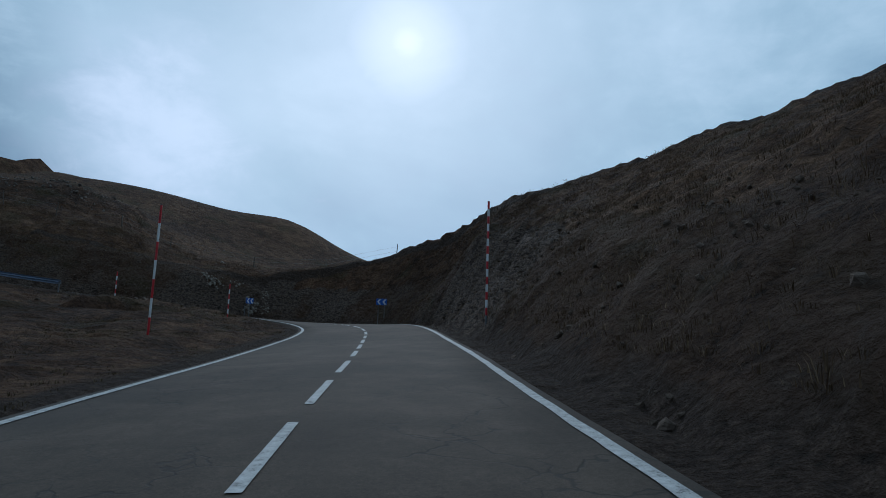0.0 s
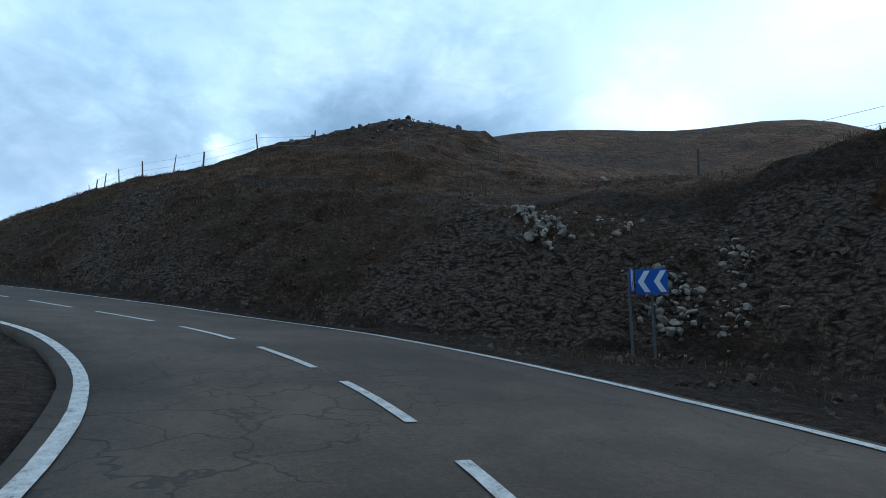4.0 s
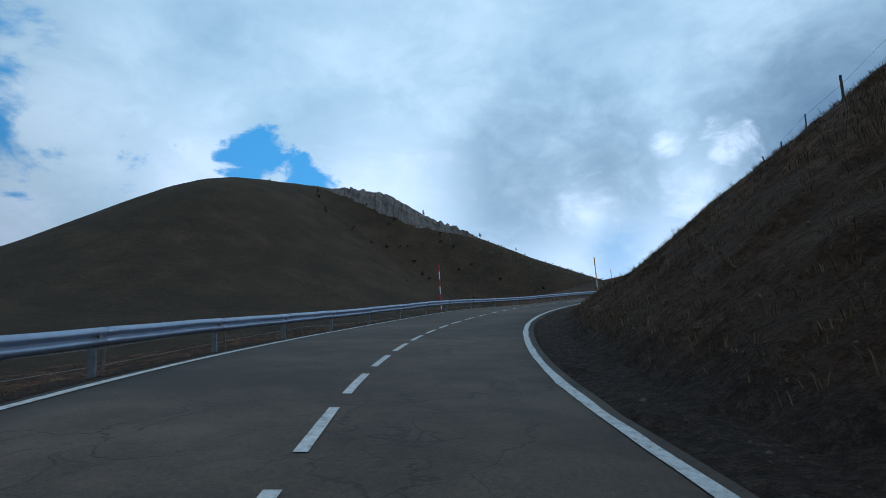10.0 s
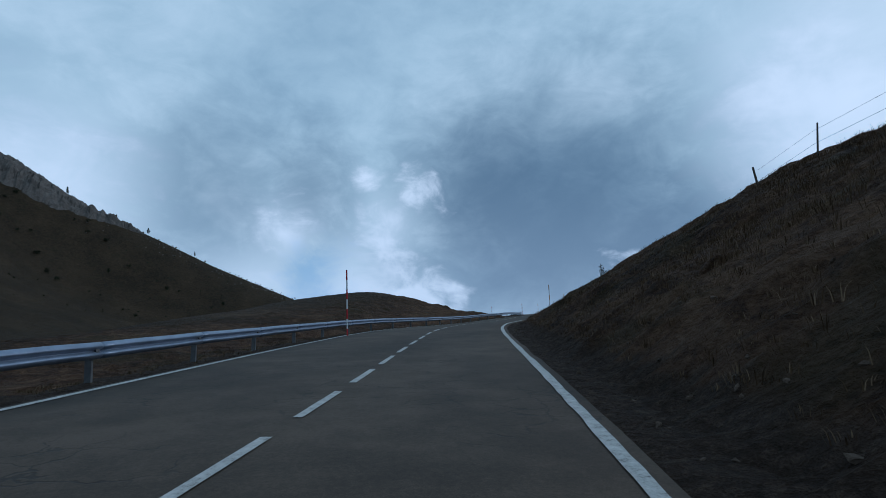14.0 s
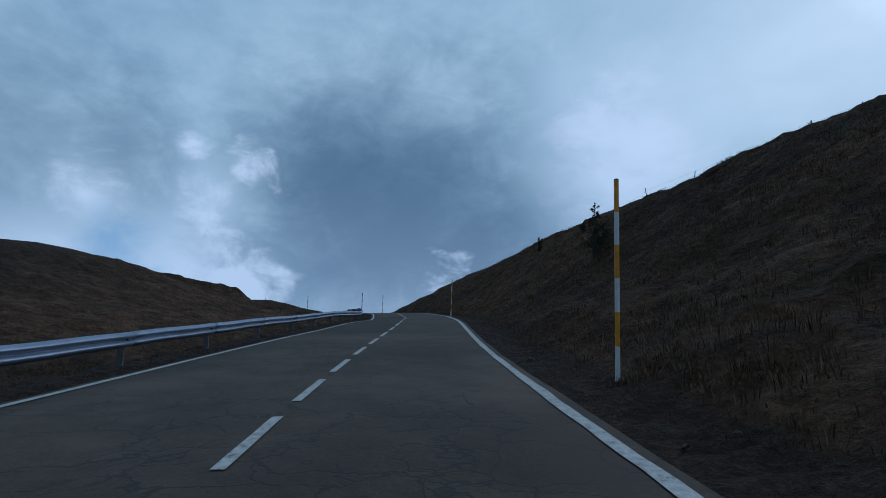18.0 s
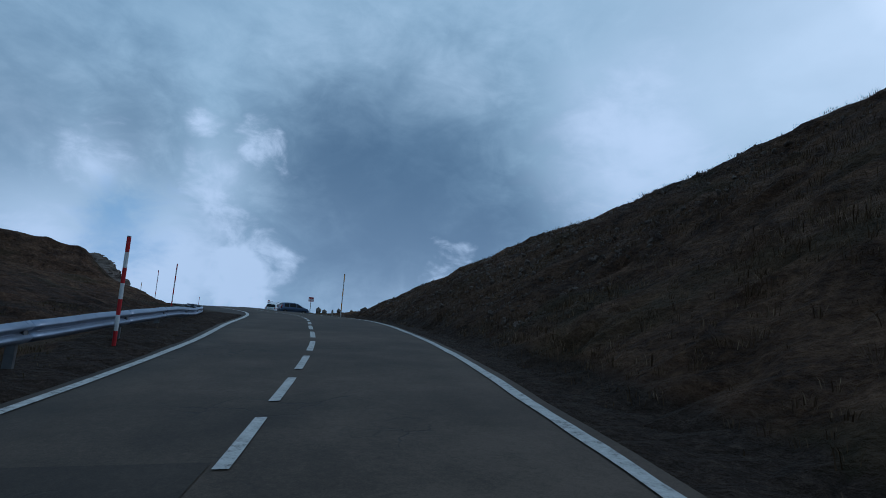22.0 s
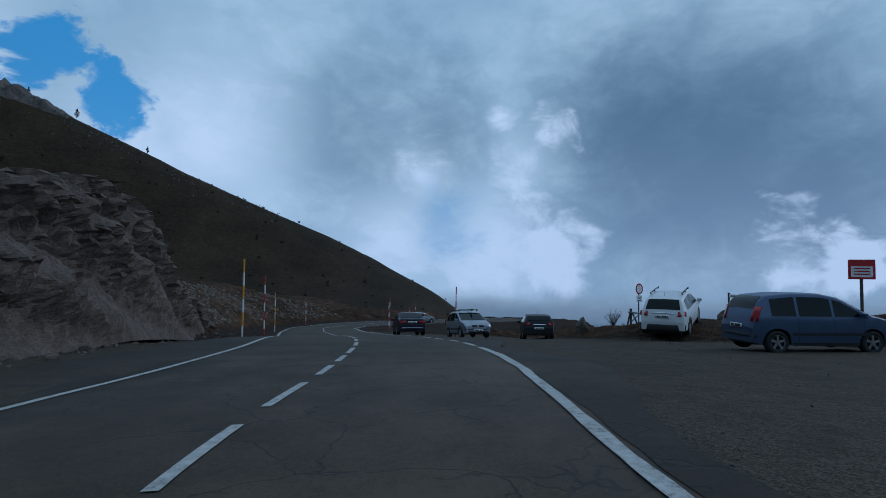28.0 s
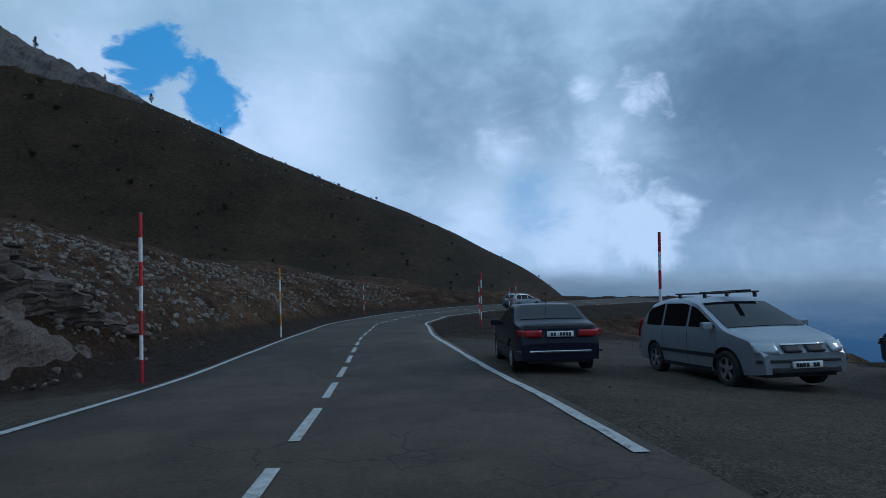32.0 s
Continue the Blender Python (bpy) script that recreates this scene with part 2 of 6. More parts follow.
def ground_mat():
    """Dry mountain grass with bare earth, shale and gravel by the masks of the mesh."""
    m, n = material("dry_grass_and_earth", 0.95, 0, 0.15)
    p = n.pos
    n1 = n.noise(p, 0.06, 5.0, 0.6)
    n2 = n.noise(p, 0.9, 6.0, 0.65, 0.6)
    n3 = n.noise(p, 7.0, 5.0, 0.7, 0.3)
    n4 = n.noise(p, 40.0, 3.0, 0.7)
    t = n.math("ADD", n.math("MULTIPLY", n1, 0.28), n.math("ADD", n.math("MULTIPLY", n2, 0.38), n.math("MULTIPLY", n3, 0.34)))
    grass = n.ramp(t, [(0.39, (0.011, 0.0055, 0.0035)), (0.46, (0.040, 0.0205, 0.0115)), (0.53, (0.086, 0.046, 0.025)), (0.61, (0.170, 0.098, 0.056))])
    green = n.step(n.noise(p, 0.25, 4.0), 0.52, 0.66)
    grass = n.mix(n.math("MULTIPLY", green, 0.45), grass, (0.036, 0.032, 0.013))
    heath = n.add("ShaderNodeAttribute", dict(attribute_name="heath")).outputs["Fac"]
    grass = n.mix(n.math("MULTIPLY", heath, 0.75), grass, n.ramp(t, [(0.35, (0.012, 0.010, 0.006)), (0.62, (0.036, 0.028, 0.015))]))
    earth = n.ramp(n.math("ADD", n.math("MULTIPLY", n3, 0.6), n.math("MULTIPLY", n4, 0.4)),
                   [(0.34, (0.012, 0.0075, 0.005)), (0.5, (0.036, 0.023, 0.016)), (0.66, (0.090, 0.062, 0.045))])
    vor = n.add("ShaderNodeTexVoronoi", dict(feature="F1"), i0=n.add("ShaderNodeVectorMath", dict(operation="ADD"), i0=n.add("ShaderNodeMapping", Vector=p, Scale=(1, 1, 2.4)).outputs[0], i1=n.add("ShaderNodeTexNoise", i0=p, Scale=2.0, Detail=5.0).outputs[1]).outputs[0], Scale=5.5)
    shale = n.ramp(vor.outputs["Distance"], [(0.0, (0.185, 0.138, 0.108)), (0.45, (0.088, 0.062, 0.047)), (0.8, (0.018, 0.012, 0.009))])
    gravel = n.ramp(n.add("ShaderNodeTexVoronoi", i0=p, Scale=60.0).outputs["Color"],
                    [(0.1, (0.030, 0.023, 0.017)), (0.5, (0.060, 0.048, 0.036)), (0.9, (0.110, 0.091, 0.072))])
    gravel = n.mix(n.math("MULTIPLY", n.step(n2, 0.45, 0.6), 0.5), gravel, (0.042, 0.034, 0.026))

    def mask(name, lo=0.35, hi=0.65, amount=0.55):
        a = n.add("ShaderNodeAttribute", dict(attribute_name=name)).outputs["Fac"]
        a = n.math("ADD", a, n.math("MULTIPLY", n.math("SUBTRACT", n.math("ADD", n.math("MULTIPLY", n2, 0.6), n.math("MULTIPLY", n3, 0.4)), 0.5), amount * 2.2))
        return n.step(a, lo, hi)

    c = n.mix(mask("earth"), grass, earth)
    c = n.mix(mask("shale"), c, shale)
    smooth = mask("gravel", amount=0.25)
    c = n.mix(smooth, c, gravel)
    n.put(n.b.inputs["Base Color"], c)
    h = n.math("MULTIPLY", n.math("ADD", n.math("MULTIPLY", n3, 1.0), n.math("ADD", n.math("MULTIPLY", n4, 0.45), n.math("MULTIPLY", n.noise(p, 2.4, 3.0, 0.6), 3.0))), n.math("SUBTRACT", 1.0, n.math("MULTIPLY", smooth, 0.85)))
    bump(n, h, 1.0, 0.16)
    return m


def rock_mat(name, tint=(1, 1, 1), scale=1.0):
    m, n = material(name, 0.92, 0, 0.2)
    p = n.pos
    a = n.noise(p, 0.7 * scale, 6.0, 0.65, 0.8)
    b = n.noise(p, 6.0 * scale, 6.0, 0.7)
    l = n.noise(n.add("ShaderNodeMapping", Vector=p, Scale=(1.0, 1.0, 4.0), Rotation=(0.4, 0.25, 0)).outputs[0], 2.6 * scale, 5.0, 0.7)
    t = n.math("ADD", n.math("MULTIPLY", a, 0.4), n.math("ADD", n.math("MULTIPLY", b, 0.3), n.math("MULTIPLY", l, 0.3)))
    f = lambda *v: tuple(x * y for x, y in zip(v, tint))
    n.put(n.b.inputs["Base Color"], n.ramp(t, [(0.32, f(0.045, 0.040, 0.034)), (0.46, f(0.14, 0.122, 0.105)), (0.58, f(0.235, 0.21, 0.185)), (0.72, f(0.37, 0.34, 0.31))]))
    bump(n, n.math("ADD", b, l), 0.9, 0.06)
    return m


MAT = dict(
    road=asphalt("worn_grey_asphalt"), road_new=asphalt("dark_new_asphalt", 0.55), paint=road_paint(), ground=ground_mat(),
    rock=rock_mat("grey_brown_shale", (0.75, 0.72, 0.70)), pale_rock=rock_mat("pale_limestone", (1.45, 1.42, 1.36)), dark_rock=rock_mat("dark_slate", (0.58, 0.48, 0.42)),
    cliff=rock_mat("grey_cliff_limestone", (0.62, 0.61, 0.63), 0.35), scree=rock_mat("grey_scree", (1.05, 1.02, 0.99), 1.5), cut_rock=rock_mat("brown_cut_rock", (0.78, 0.70, 0.68), 2.0),
    steel=plain("galvanised_steel", (0.20, 0.245, 0.33), 0.42, 0.5, 0.2, 3.0, relief=0.05), post_steel=plain("dull_zinc_steel", (0.15, 0.155, 0.165), 0.55, 0.6, 0.25, 8.0),
    red=plain("red_band_paint", (0.46, 0.016, 0.022), 0.45, 0, 0.2, 9.0), white=plain("white_band_paint", (0.68, 0.69, 0.70), 0.5, 0, 0.12, 9.0),
    yellow=plain("ochre_band_paint", (0.62, 0.27, 0.015), 0.45, 0, 0.2, 9.0),
    wood=plain("weathered_fence_wood", (0.085, 0.072, 0.060), 0.9, 0, 0.4, 14.0, relief=0.4), wire=plain("fence_wire", (0.20, 0.20, 0.20), 0.5, 0.8),
    blue=plain("blue_sign_sheet", (0.012, 0.10, 0.46), 0.4, 0, 0.12, 3.0), sign_white=plain("white_sign_sheet", (0.75, 0.78, 0.80), 0.4, 0, 0.08, 3.0),
)

# ---------------------------------------------------------------- helpers for meshes
def finish(name, verts, faces, mat=None, smooth=False):
    me = bpy.data.meshes.new(name)
    me.from_pydata([tuple(v) for v in verts], [], faces)
    me.update()
    if mat:
        me.materials.append(mat)
    if smooth:
        me.polygons.foreach_set("use_smooth", [True] * len(me.polygons))
    return me


def part(name, bm, mat, parent=None, label="", smooth=False):
    """Links a bmesh as one mesh object, under a thing or a part."""
    if isinstance(bm, bmesh.types.BMesh):
        me = bpy.data.meshes.new(name)
        bm.to_mesh(me)
        bm.free()
        me.materials.append(mat)
        if smooth:
            me.polygons.foreach_set("use_smooth", [True] * len(me.polygons))
    else:
        me = bm
    ob = new(name, me)
    if parent:
        ob.parent = parent
    if label:
        ob["label"] = label
    return ob


def box(bm, size, m=None, bevel=0.0):
    r = bmesh.ops.create_cube(bm, size=1.0, matrix=(m or Matrix()) @ Matrix.Diagonal((*size, 1)))
    if bevel:
        es = list({e for v in r["verts"] for e in v.link_edges})
        bmesh.ops.bevel(bm, geom=es, offset=bevel, segments=2, affect="EDGES", profile=0.6)
    return bm


def cyl(bm, r1, r2, h, m=None, seg=10):
    """A tapered cylinder that stands on the origin of m."""
    bmesh.ops.create_cone(bm, cap_ends=True, segments=seg, radius1=r1, radius2=r2, depth=h, matrix=(m or Matrix()) @ Matrix.Translation((0, 0, h / 2)))
    return bm


def smoothstep(v, a, b):
    t = np.clip((v - a) / (b - a), 0, 1)
    return t * t * (3 - 2 * t)


def vnoise(x, y, scale, seed=0, octaves=3):
    """Smooth value noise in -1..1, for arrays."""
    out, amp, tot = np.zeros_like(x, dtype=float), 1.0, 0.0
    for o in range(octaves):
        f = 2.0 ** o / scale
        a, b = x * f + 17.3 * seed + 5.1 * o, y * f - 9.7 * seed + 3.3 * o
        i, j = np.floor(a), np.floor(b)
        u, v = a - i, b - j
        u, v = u * u * (3 - 2 * u), v * v * (3 - 2 * v)

        def h(p, q):
            k = np.sin(p * 127.1 + q * 311.7 + seed * 74.7) * 43758.5453
            return k - np.floor(k)

        n = (h(i, j) * (1 - u) + h(i + 1, j) * u) * (1 - v) + (h(i, j + 1) * (1 - u) + h(i + 1, j + 1) * u) * v
        out += amp * (2 * n - 1)
        tot += amp
        amp *= 0.5
    return out / tot


# ---------------------------------------------------------------- the road's line
ROAD_XY = [(3.49, -34.81), (2.75, -28.85), (2.00, -22.90), (1.26, -16.95), (0.51, -10.99), (-0.24, -5.04), (-0.97, 0.92), (-1.73, 6.87), (-2.45, 12.82), (-3.29, 18.76), (-4.27, 24.68), (-5.87, 30.45), (-8.68, 35.75), (-12.58, 40.23), (-18.12, 42.49), (-24.07, 42.45), (-29.62, 40.23), (-35.07, 37.72), (-40.66, 35.53), (-46.23, 33.32), (-51.99, 31.65), (-57.84, 30.34), (-63.75, 29.32), (-69.73, 28.86), (-75.73, 28.87), (-81.70, 29.39), (-87.62, 30.36), (-93.48, 31.63), (-99.11, 33.70), (-104.47, 36.39), (-109.85, 39.04), (-115.26, 41.63), (-120.66, 44.26), (-125.99, 47.00), (-131.11, 50.13), (-135.97, 53.65), (-140.73, 57.30)]
ROAD_XY += [(-145.46, 60.99), (-150.23, 64.63), (-154.91, 68.39), (-159.51, 72.24), (-164.11, 76.09), (-168.76, 79.88), (-173.49, 83.57), (-178.19, 87.29), (-183.18, 90.63), (-188.30, 93.74), (-193.66, 96.44), (-199.05, 99.08), (-204.55, 101.47), (-210.17, 103.57), (-215.94, 105.19), (-221.76, 106.65), (-227.65, 107.80), (-233.62, 108.43), (-239.60, 108.71), (-245.54, 109.56), (-251.52, 110.05), (-257.52, 110.07), (-263.50, 109.66), (-269.47, 109.04), (-275.44, 108.40), (-281.40, 107.79), (-287.40, 107.48), (-293.38, 107.23), (-299.31, 108.17), (-305.18, 109.27), (-310.40, 112.21), (-315.44, 115.38), (-319.15, 120.09), (-322.86, 124.80), (-325.73, 130.07), (-328.73, 135.26), (-331.70, 140.48)]
ROAD_Z = [-1.57, -1.29, -1.01, -0.73, -0.45, -0.17, 0.08, 0.38, 0.67, 0.96, 1.28, 1.58, 1.78, 1.95, 2.33, 2.92, 3.58, 4.20, 4.76, 5.24, 5.71, 6.19, 6.62, 7.02, 7.38, 7.74, 8.10, 8.42, 8.71, 9.00, 9.31, 9.62, 9.93, 10.25, 10.54, 10.77, 10.98, 11.20, 11.46, 11.75, 12.06, 12.37, 12.66, 12.86, 13.04, 13.30, 13.58, 13.75, 13.80, 13.78, 13.74, 13.69, 13.65, 13.62, 13.55, 13.49, 13.26, 12.90, 12.46, 11.92, 11.32, 10.84, 10.37, 9.96, 9.56, 9.20, 8.84, 8.59, 8.33, 8.13, 7.94, 7.79, 7.65, 7.56]
ROAD_TILT = [1.63, 1.63, 1.63, 1.63, 1.63, 1.63, 1.69, 2.19, 3.09, 3.52, 3.83, 3.73, 1.45, -0.98, -1.62, -0.79, -0.20, -0.61, -2.04, -2.57, -3.54, -4.54, -4.37, -3.46, -2.86, -2.86, -3.10, -3.02, -2.14, -1.30, -0.98, -0.62, -0.12, 0.41, 0.70, 0.99, 1.37, 1.66, 2.39, 2.47, 2.64, 3.44, 3.63, 4.29, 4.75, 4.06, 2.89, 2.32, 2.28, 1.97, 1.23, 0.75, 0.35, 0.09, 0.64, 2.01, 2.33, 1.15, -0.64, -0.57, 0.00, 0.00, 0.00, 0.00, 0.00, 0.00, 0.00, 0.00, 0.00, 0.00, 0.00, 0.00, 0.00, 0.00]
HALF_RIGHT = ([-36, -2, 6, 14, 22, 30, 38, 46, 55, 63, 71, 79, 87, 95, 103, 111, 120, 128, 136, 144, 152, 160, 168, 176, 184, 192, 200, 208, 216, 224, 232, 240, 248, 256, 264, 272, 280, 288, 296, 304, 312, 440],
              [3.03, 3.03, 2.99, 2.95, 2.96, 3.18, 3.63, 3.67, 3.30, 3.05, 3.02, 3.00, 2.88, 2.89, 2.99, 3.08, 3.12, 3.21, 3.25, 3.34, 3.41, 3.42, 3.39, 3.37, 3.34, 3.30, 3.21, 3.14, 3.15, 3.07, 2.91, 2.79, 2.89, 2.88, 2.95, 2.99, 2.95, 3.09, 3.26, 3.19, 3.13, 3.05])
HALF_LEFT = ([-36, -2, 6, 14, 22, 30, 38, 46, 55, 63, 71, 79, 87, 95, 103, 111, 120, 128, 136, 144, 152, 160, 168, 176, 184, 192, 200, 208, 216, 224, 232, 240, 248, 256, 264, 272, 280, 288, 296, 304, 312, 440],
             [3.11, 3.11, 3.13, 3.14, 3.08, 2.98, 2.85, 2.71, 2.69, 2.85, 3.11, 3.35, 3.47, 3.53, 3.58, 3.65, 3.73, 3.85, 4.00, 4.10, 4.15, 4.15, 4.09, 3.99, 3.85, 3.68, 3.48, 3.26, 3.03, 2.79, 2.56, 2.42, 2.46, 2.59, 2.73, 2.85, 2.96, 3.06, 3.16, 3.27, 3.37, 3.30])


def spline(knots, xs):
    """Catmull-Rom through evenly spaced knots."""
    k = np.asarray(knots, float)
    i = np.clip(np.floor(xs).astype(int), 0, len(k) - 2)
    u = xs - i
    p = lambda j: k[np.clip(i + j, 0, len(k) - 1)]
    w = (-0.5 * u + u * u - 0.5 * u ** 3, 1 - 2.5 * u * u + 1.5 * u ** 3, 0.5 * u + 2 * u * u - 1.5 * u ** 3, -0.5 * u * u + 0.5 * u ** 3)
    if k.ndim > 1:
        w = [c[:, None] for c in w]
    return w[0] * p(-1) + w[1] * p(0) + w[2] * p(1) + w[3] * p(2)


# Stations are metres along the knots from the clip's first place; knots stand 6 m apart from -36 on.
S_FIRST, S_GAP = -36.0, 6.0
S_LAST = S_FIRST + S_GAP * (len(ROAD_Z) - 1)
ST = np.arange(S_FIRST, S_LAST + 0.01, 0.5)
_k = (ST - S_FIRST) / S_GAP
CXY = spline(ROAD_XY, _k)
CZ = spline(ROAD_Z, _k)
CT = np.tan(np.radians(spline(ROAD_TILT, _k)))
TAN = np.gradient(CXY, axis=0)
TAN /= np.linalg.norm(TAN, axis=1)[:, None]
NRM = np.stack([TAN[:, 1], -TAN[:, 0]], 1)         # to the right
BEND = np.gradient(np.unwrap(np.arctan2(TAN[:, 1], TAN[:, 0]))) / 0.5          # radians a metre, to the left


def half_right(s):
    return np.interp(s, *HALF_RIGHT)


def half_left(s):
    return np.interp(s, *HALF_LEFT)


def on_road(s, l, dz=0.0):
    """Points of the road's surface at stations s, l metres to the right of the middle line."""
    s, l = np.broadcast_arrays(np.asarray(s, float), np.asarray(l, float))
    x = np.interp(s, ST, CXY[:, 0]) + l * np.interp(s, ST, NRM[:, 0])
    y = np.interp(s, ST, CXY[:, 1]) + l * np.interp(s, ST, NRM[:, 1])
    z = np.interp(s, ST, CZ) + l * np.interp(s, ST, CT) + dz
    return np.stack([x, y, z], -1)


def station(x, y):
    """The nearest station and the distance to the right of the middle line."""
    x, y = np.ravel(x), np.ravel(y)
    s, l = np.empty(len(x)), np.empty(len(x))
    for a in range(0, len(x), 20000):
        b = slice(a, a + 20000)
        d = (x[b, None] - CXY[None, ::2, 0]) ** 2 + (y[b, None] - CXY[None, ::2, 1]) ** 2
        i = np.argmin(d, 1) * 2
        dx, dy = x[b] - CXY[i, 0], y[b] - CXY[i, 1]
        l[b] = dx * NRM[i, 0] + dy * NRM[i, 1]
        s[b] = ST[i] + np.clip((dx * TAN[i, 0] + dy * TAN[i, 1]) / np.clip(1 + l[b] * BEND[i], 0.25, 4), -0.5, 0.5)
        out = np.hypot(dx, dy)
        l[b] = np.where(np.abs(l[b]) < 0.9 * out, np.sign(l[b]) * out, l[b])
    return s, l


# ---------------------------------------------------------------- the lie of the land
# Right of the road, by station: where the foot of the bank is, the top of its steep face (out, up), its crest (out, up),
# the slope beyond, and the reach from which the far hills take over.
RIGHT = [
    (-36, 1.1, 4.6, 3, 27, 18, 0.1, 45, 110), (0, 1.1, 4.6, 3, 27, 18, 0.1, 45, 110), (14, 0.9, 4.6, 3.8, 24, 14.09, 0.1, 45, 110), (26, 1.4, 5, 5.02, 18, 12.63, 0.09, 30, 80), (32, 2.5, 5.5, 6.4, 10, 10.01, 0.14, 14, 45), (35.5, 2.9, 6.5, 5.2, 11, 10.91, 0.1, 14, 45),
    (39, 3.8, 8, 3.79, 13, 11.02, 0.06, 16, 45), (44, 4.8, 7.6, 2.41, 12, 7.33, 0.08, 14, 36), (50, 5, 6.8, 2.4, 8.5, 4.43, 0.22, 10.5, 29), (54.5, 1.6, 5.6, 4.2, 7.5, 4.8, 0.34, 9, 24), (60, 1.3, 5.6, 4.7, 7.2, 5.25, 0.46, 12, 34), (70, 1.3, 5.6, 4.26, 8, 5.68, 0.52, 16, 40),
    (82, 1.3, 4.5, 3.11, 11, 7.31, 0.4, 20, 55), (100, 1.3, 4, 2.28, 12, 7.23, 0.24, 40, 100), (113, 1.5, 4.2, 1.26, 12, 6.68, 0.32, 40, 100), (125, 1.3, 4, 1.48, 11, 5.79, 0.43, 40, 100), (136, 1.2, 4, 2.36, 12, 6.9, 0.27, 40, 100), (150, 1, 4, 1.95, 14, 7.32, 0.22, 40, 100),
    (180, 1, 4, 1.52, 18, 9.37, 0.19, 40, 100), (215, 1.2, 4, 1.43, 18, 10.76, 0.38, 40, 100), (240, 1.3, 4, 1.58, 14, 9.14, 0.41, 30, 90), (252, 1.5, 4.5, 2.65, 11, 6.1, 0.4, 25, 80), (262, 2, 5.5, 2.39, 11, 5.38, 0.35, 22, 65), (269, 2.2, 6, 1.88, 12, 5.29, 0.25, 22, 60),
    (276, 3.2, 8, 0.4, 14, 1.8, 0.05, 22, 65), (281, 6, 12, 0.5, 19, 2, 0.05, 25, 70), (285, 18, 20, 1.21, 24, 4.53, 0.01, 26, 70), (298, 17, 19, 0.4, 24, 2.06, -0.02, 26, 60), (308, 10, 11.5, 0.1, 21, 0.9, -0.25, 24, 60), (314.5, 6.8, 8.2, 0.36, 21, 1.1, -0.3, 24, 60),
    (319.5, 9.5, 11, -0.3, 20, 0.3, -0.3, 24, 60), (326, 9, 10.5, -0.5, 20, -4, -0.4, 26, 60), (420, 8, 10, -2, 20, -9, -0.4, 26, 60),
]
LEFT = [
    (-36, 0.6, 4, 0.1, 10, 0.4, 0, 14, 40), (10, 0.6, 4, 0.2, 10, 0.6, 0, 14, 40), (50, 0.6, 3, 0.2, 8, 0.4, 0, 10, 30), (58, 1.2, 3, -0.5, 8, -1.2, 0, 8, 40), (120, 1.4, 3, -0.6, 8, -0.8, 0.07, 10, 50), (235, 1.4, 3, -0.6, 8, -0, 0.16, 10, 50),
    (255, 3.5, 5, 0.1, 9, 0.91, 0.07, 14, 50), (275, 4, 6, 0.2, 10, 0.87, 0.09, 14, 50), (284, 4.2, 6, 0.7, 9.5, 1.57, 0.13, 13, 50), (290, 5.2, 7.4, 1.2, 10, 4.2, 0.18, 11.5, 50), (306, 5.6, 8.0, 2.8, 10.5, 5.08, 0.17, 12, 50), (318, 5.8, 8.3, 4.2, 11, 6.6, 0.17, 12.5, 50),
    (328, 4.4, 7, 2, 12, 5, 0.3, 16, 60), (345, 4, 9, 3.6, 15, 6.3, 0.2, 16, 60), (366, 4, 9, 2.4, 15, 4, 0.15, 16, 60), (420, 3, 8, -2, 16, -7, 0.1, 16, 60),
]


def hills(x, y):
    """The far land: the field that climbs to the mountain, the mountain, the hills over the road, and the drop behind the pass."""
    g = lambda cx, cy, h, a, b=None, p=2.0: h * np.exp(-((((x - cx) / a) ** 2 + ((y - cy) / (b or a)) ** 2) ** (p / 2)))
    z = -1.2 + 0.024 * np.clip(-x - 20, -80, 420)
    z = z + 0.086 * np.clip(-y, -40, 200)
    z = z + g(-406.56, -153.62, 99.34, 156.74, 107.4) + g(-477.84, -15.34, 59.4, 52.16, 130) + g(-50.5, 95.7, 15.57, 66.7, 39.3) + g(40.4, 40.9, 27.36, 45.8, 57.3)
    z = z + g(-119.4, 110, 17.09, 118.8, 52.8) + g(-181.3, 124, 24.31, 74, 100) + g(-568, -681, 132, 174, 182) - g(-16, 84, 5.43, 20, 24) + g(-48, 59, 7.77, 13, 11) + g(-62, 78, 2.91, 18, 16) + g(-31, 98, 2.8, 9, 10)
    z = z + g(-461, -70, 7.0, 22, 27) - g(-478, 128, 4.5, 34, 17)
    z = z - 135 * smoothstep(y, 118, 300) * smoothstep(-x, 235, 290)
    z = z + vnoise(x, y, 90, 3) * 1.6 * smoothstep(np.hypot(x + 130, y - 60), 120, 260) + vnoise(x, y, 22, 5) * 0.35
    far = np.hypot(x + 150, y - 30)
    z = z * (1 - smoothstep(far, 900, 2400)) + (-420 + 60 * smoothstep(vnoise(x, y, 900, 9, 2), -0.1, 0.9)) * smoothstep(far, 900, 2400)
    z = z - 330 * smoothstep(y, 240, 850) * smoothstep(-x, 60, 260)
    return z


def table(rows, s):
    t = np.array(rows, float)
    return [np.interp(s, t[:, 0], t[:, c]) for c in range(1, t.shape[1])]


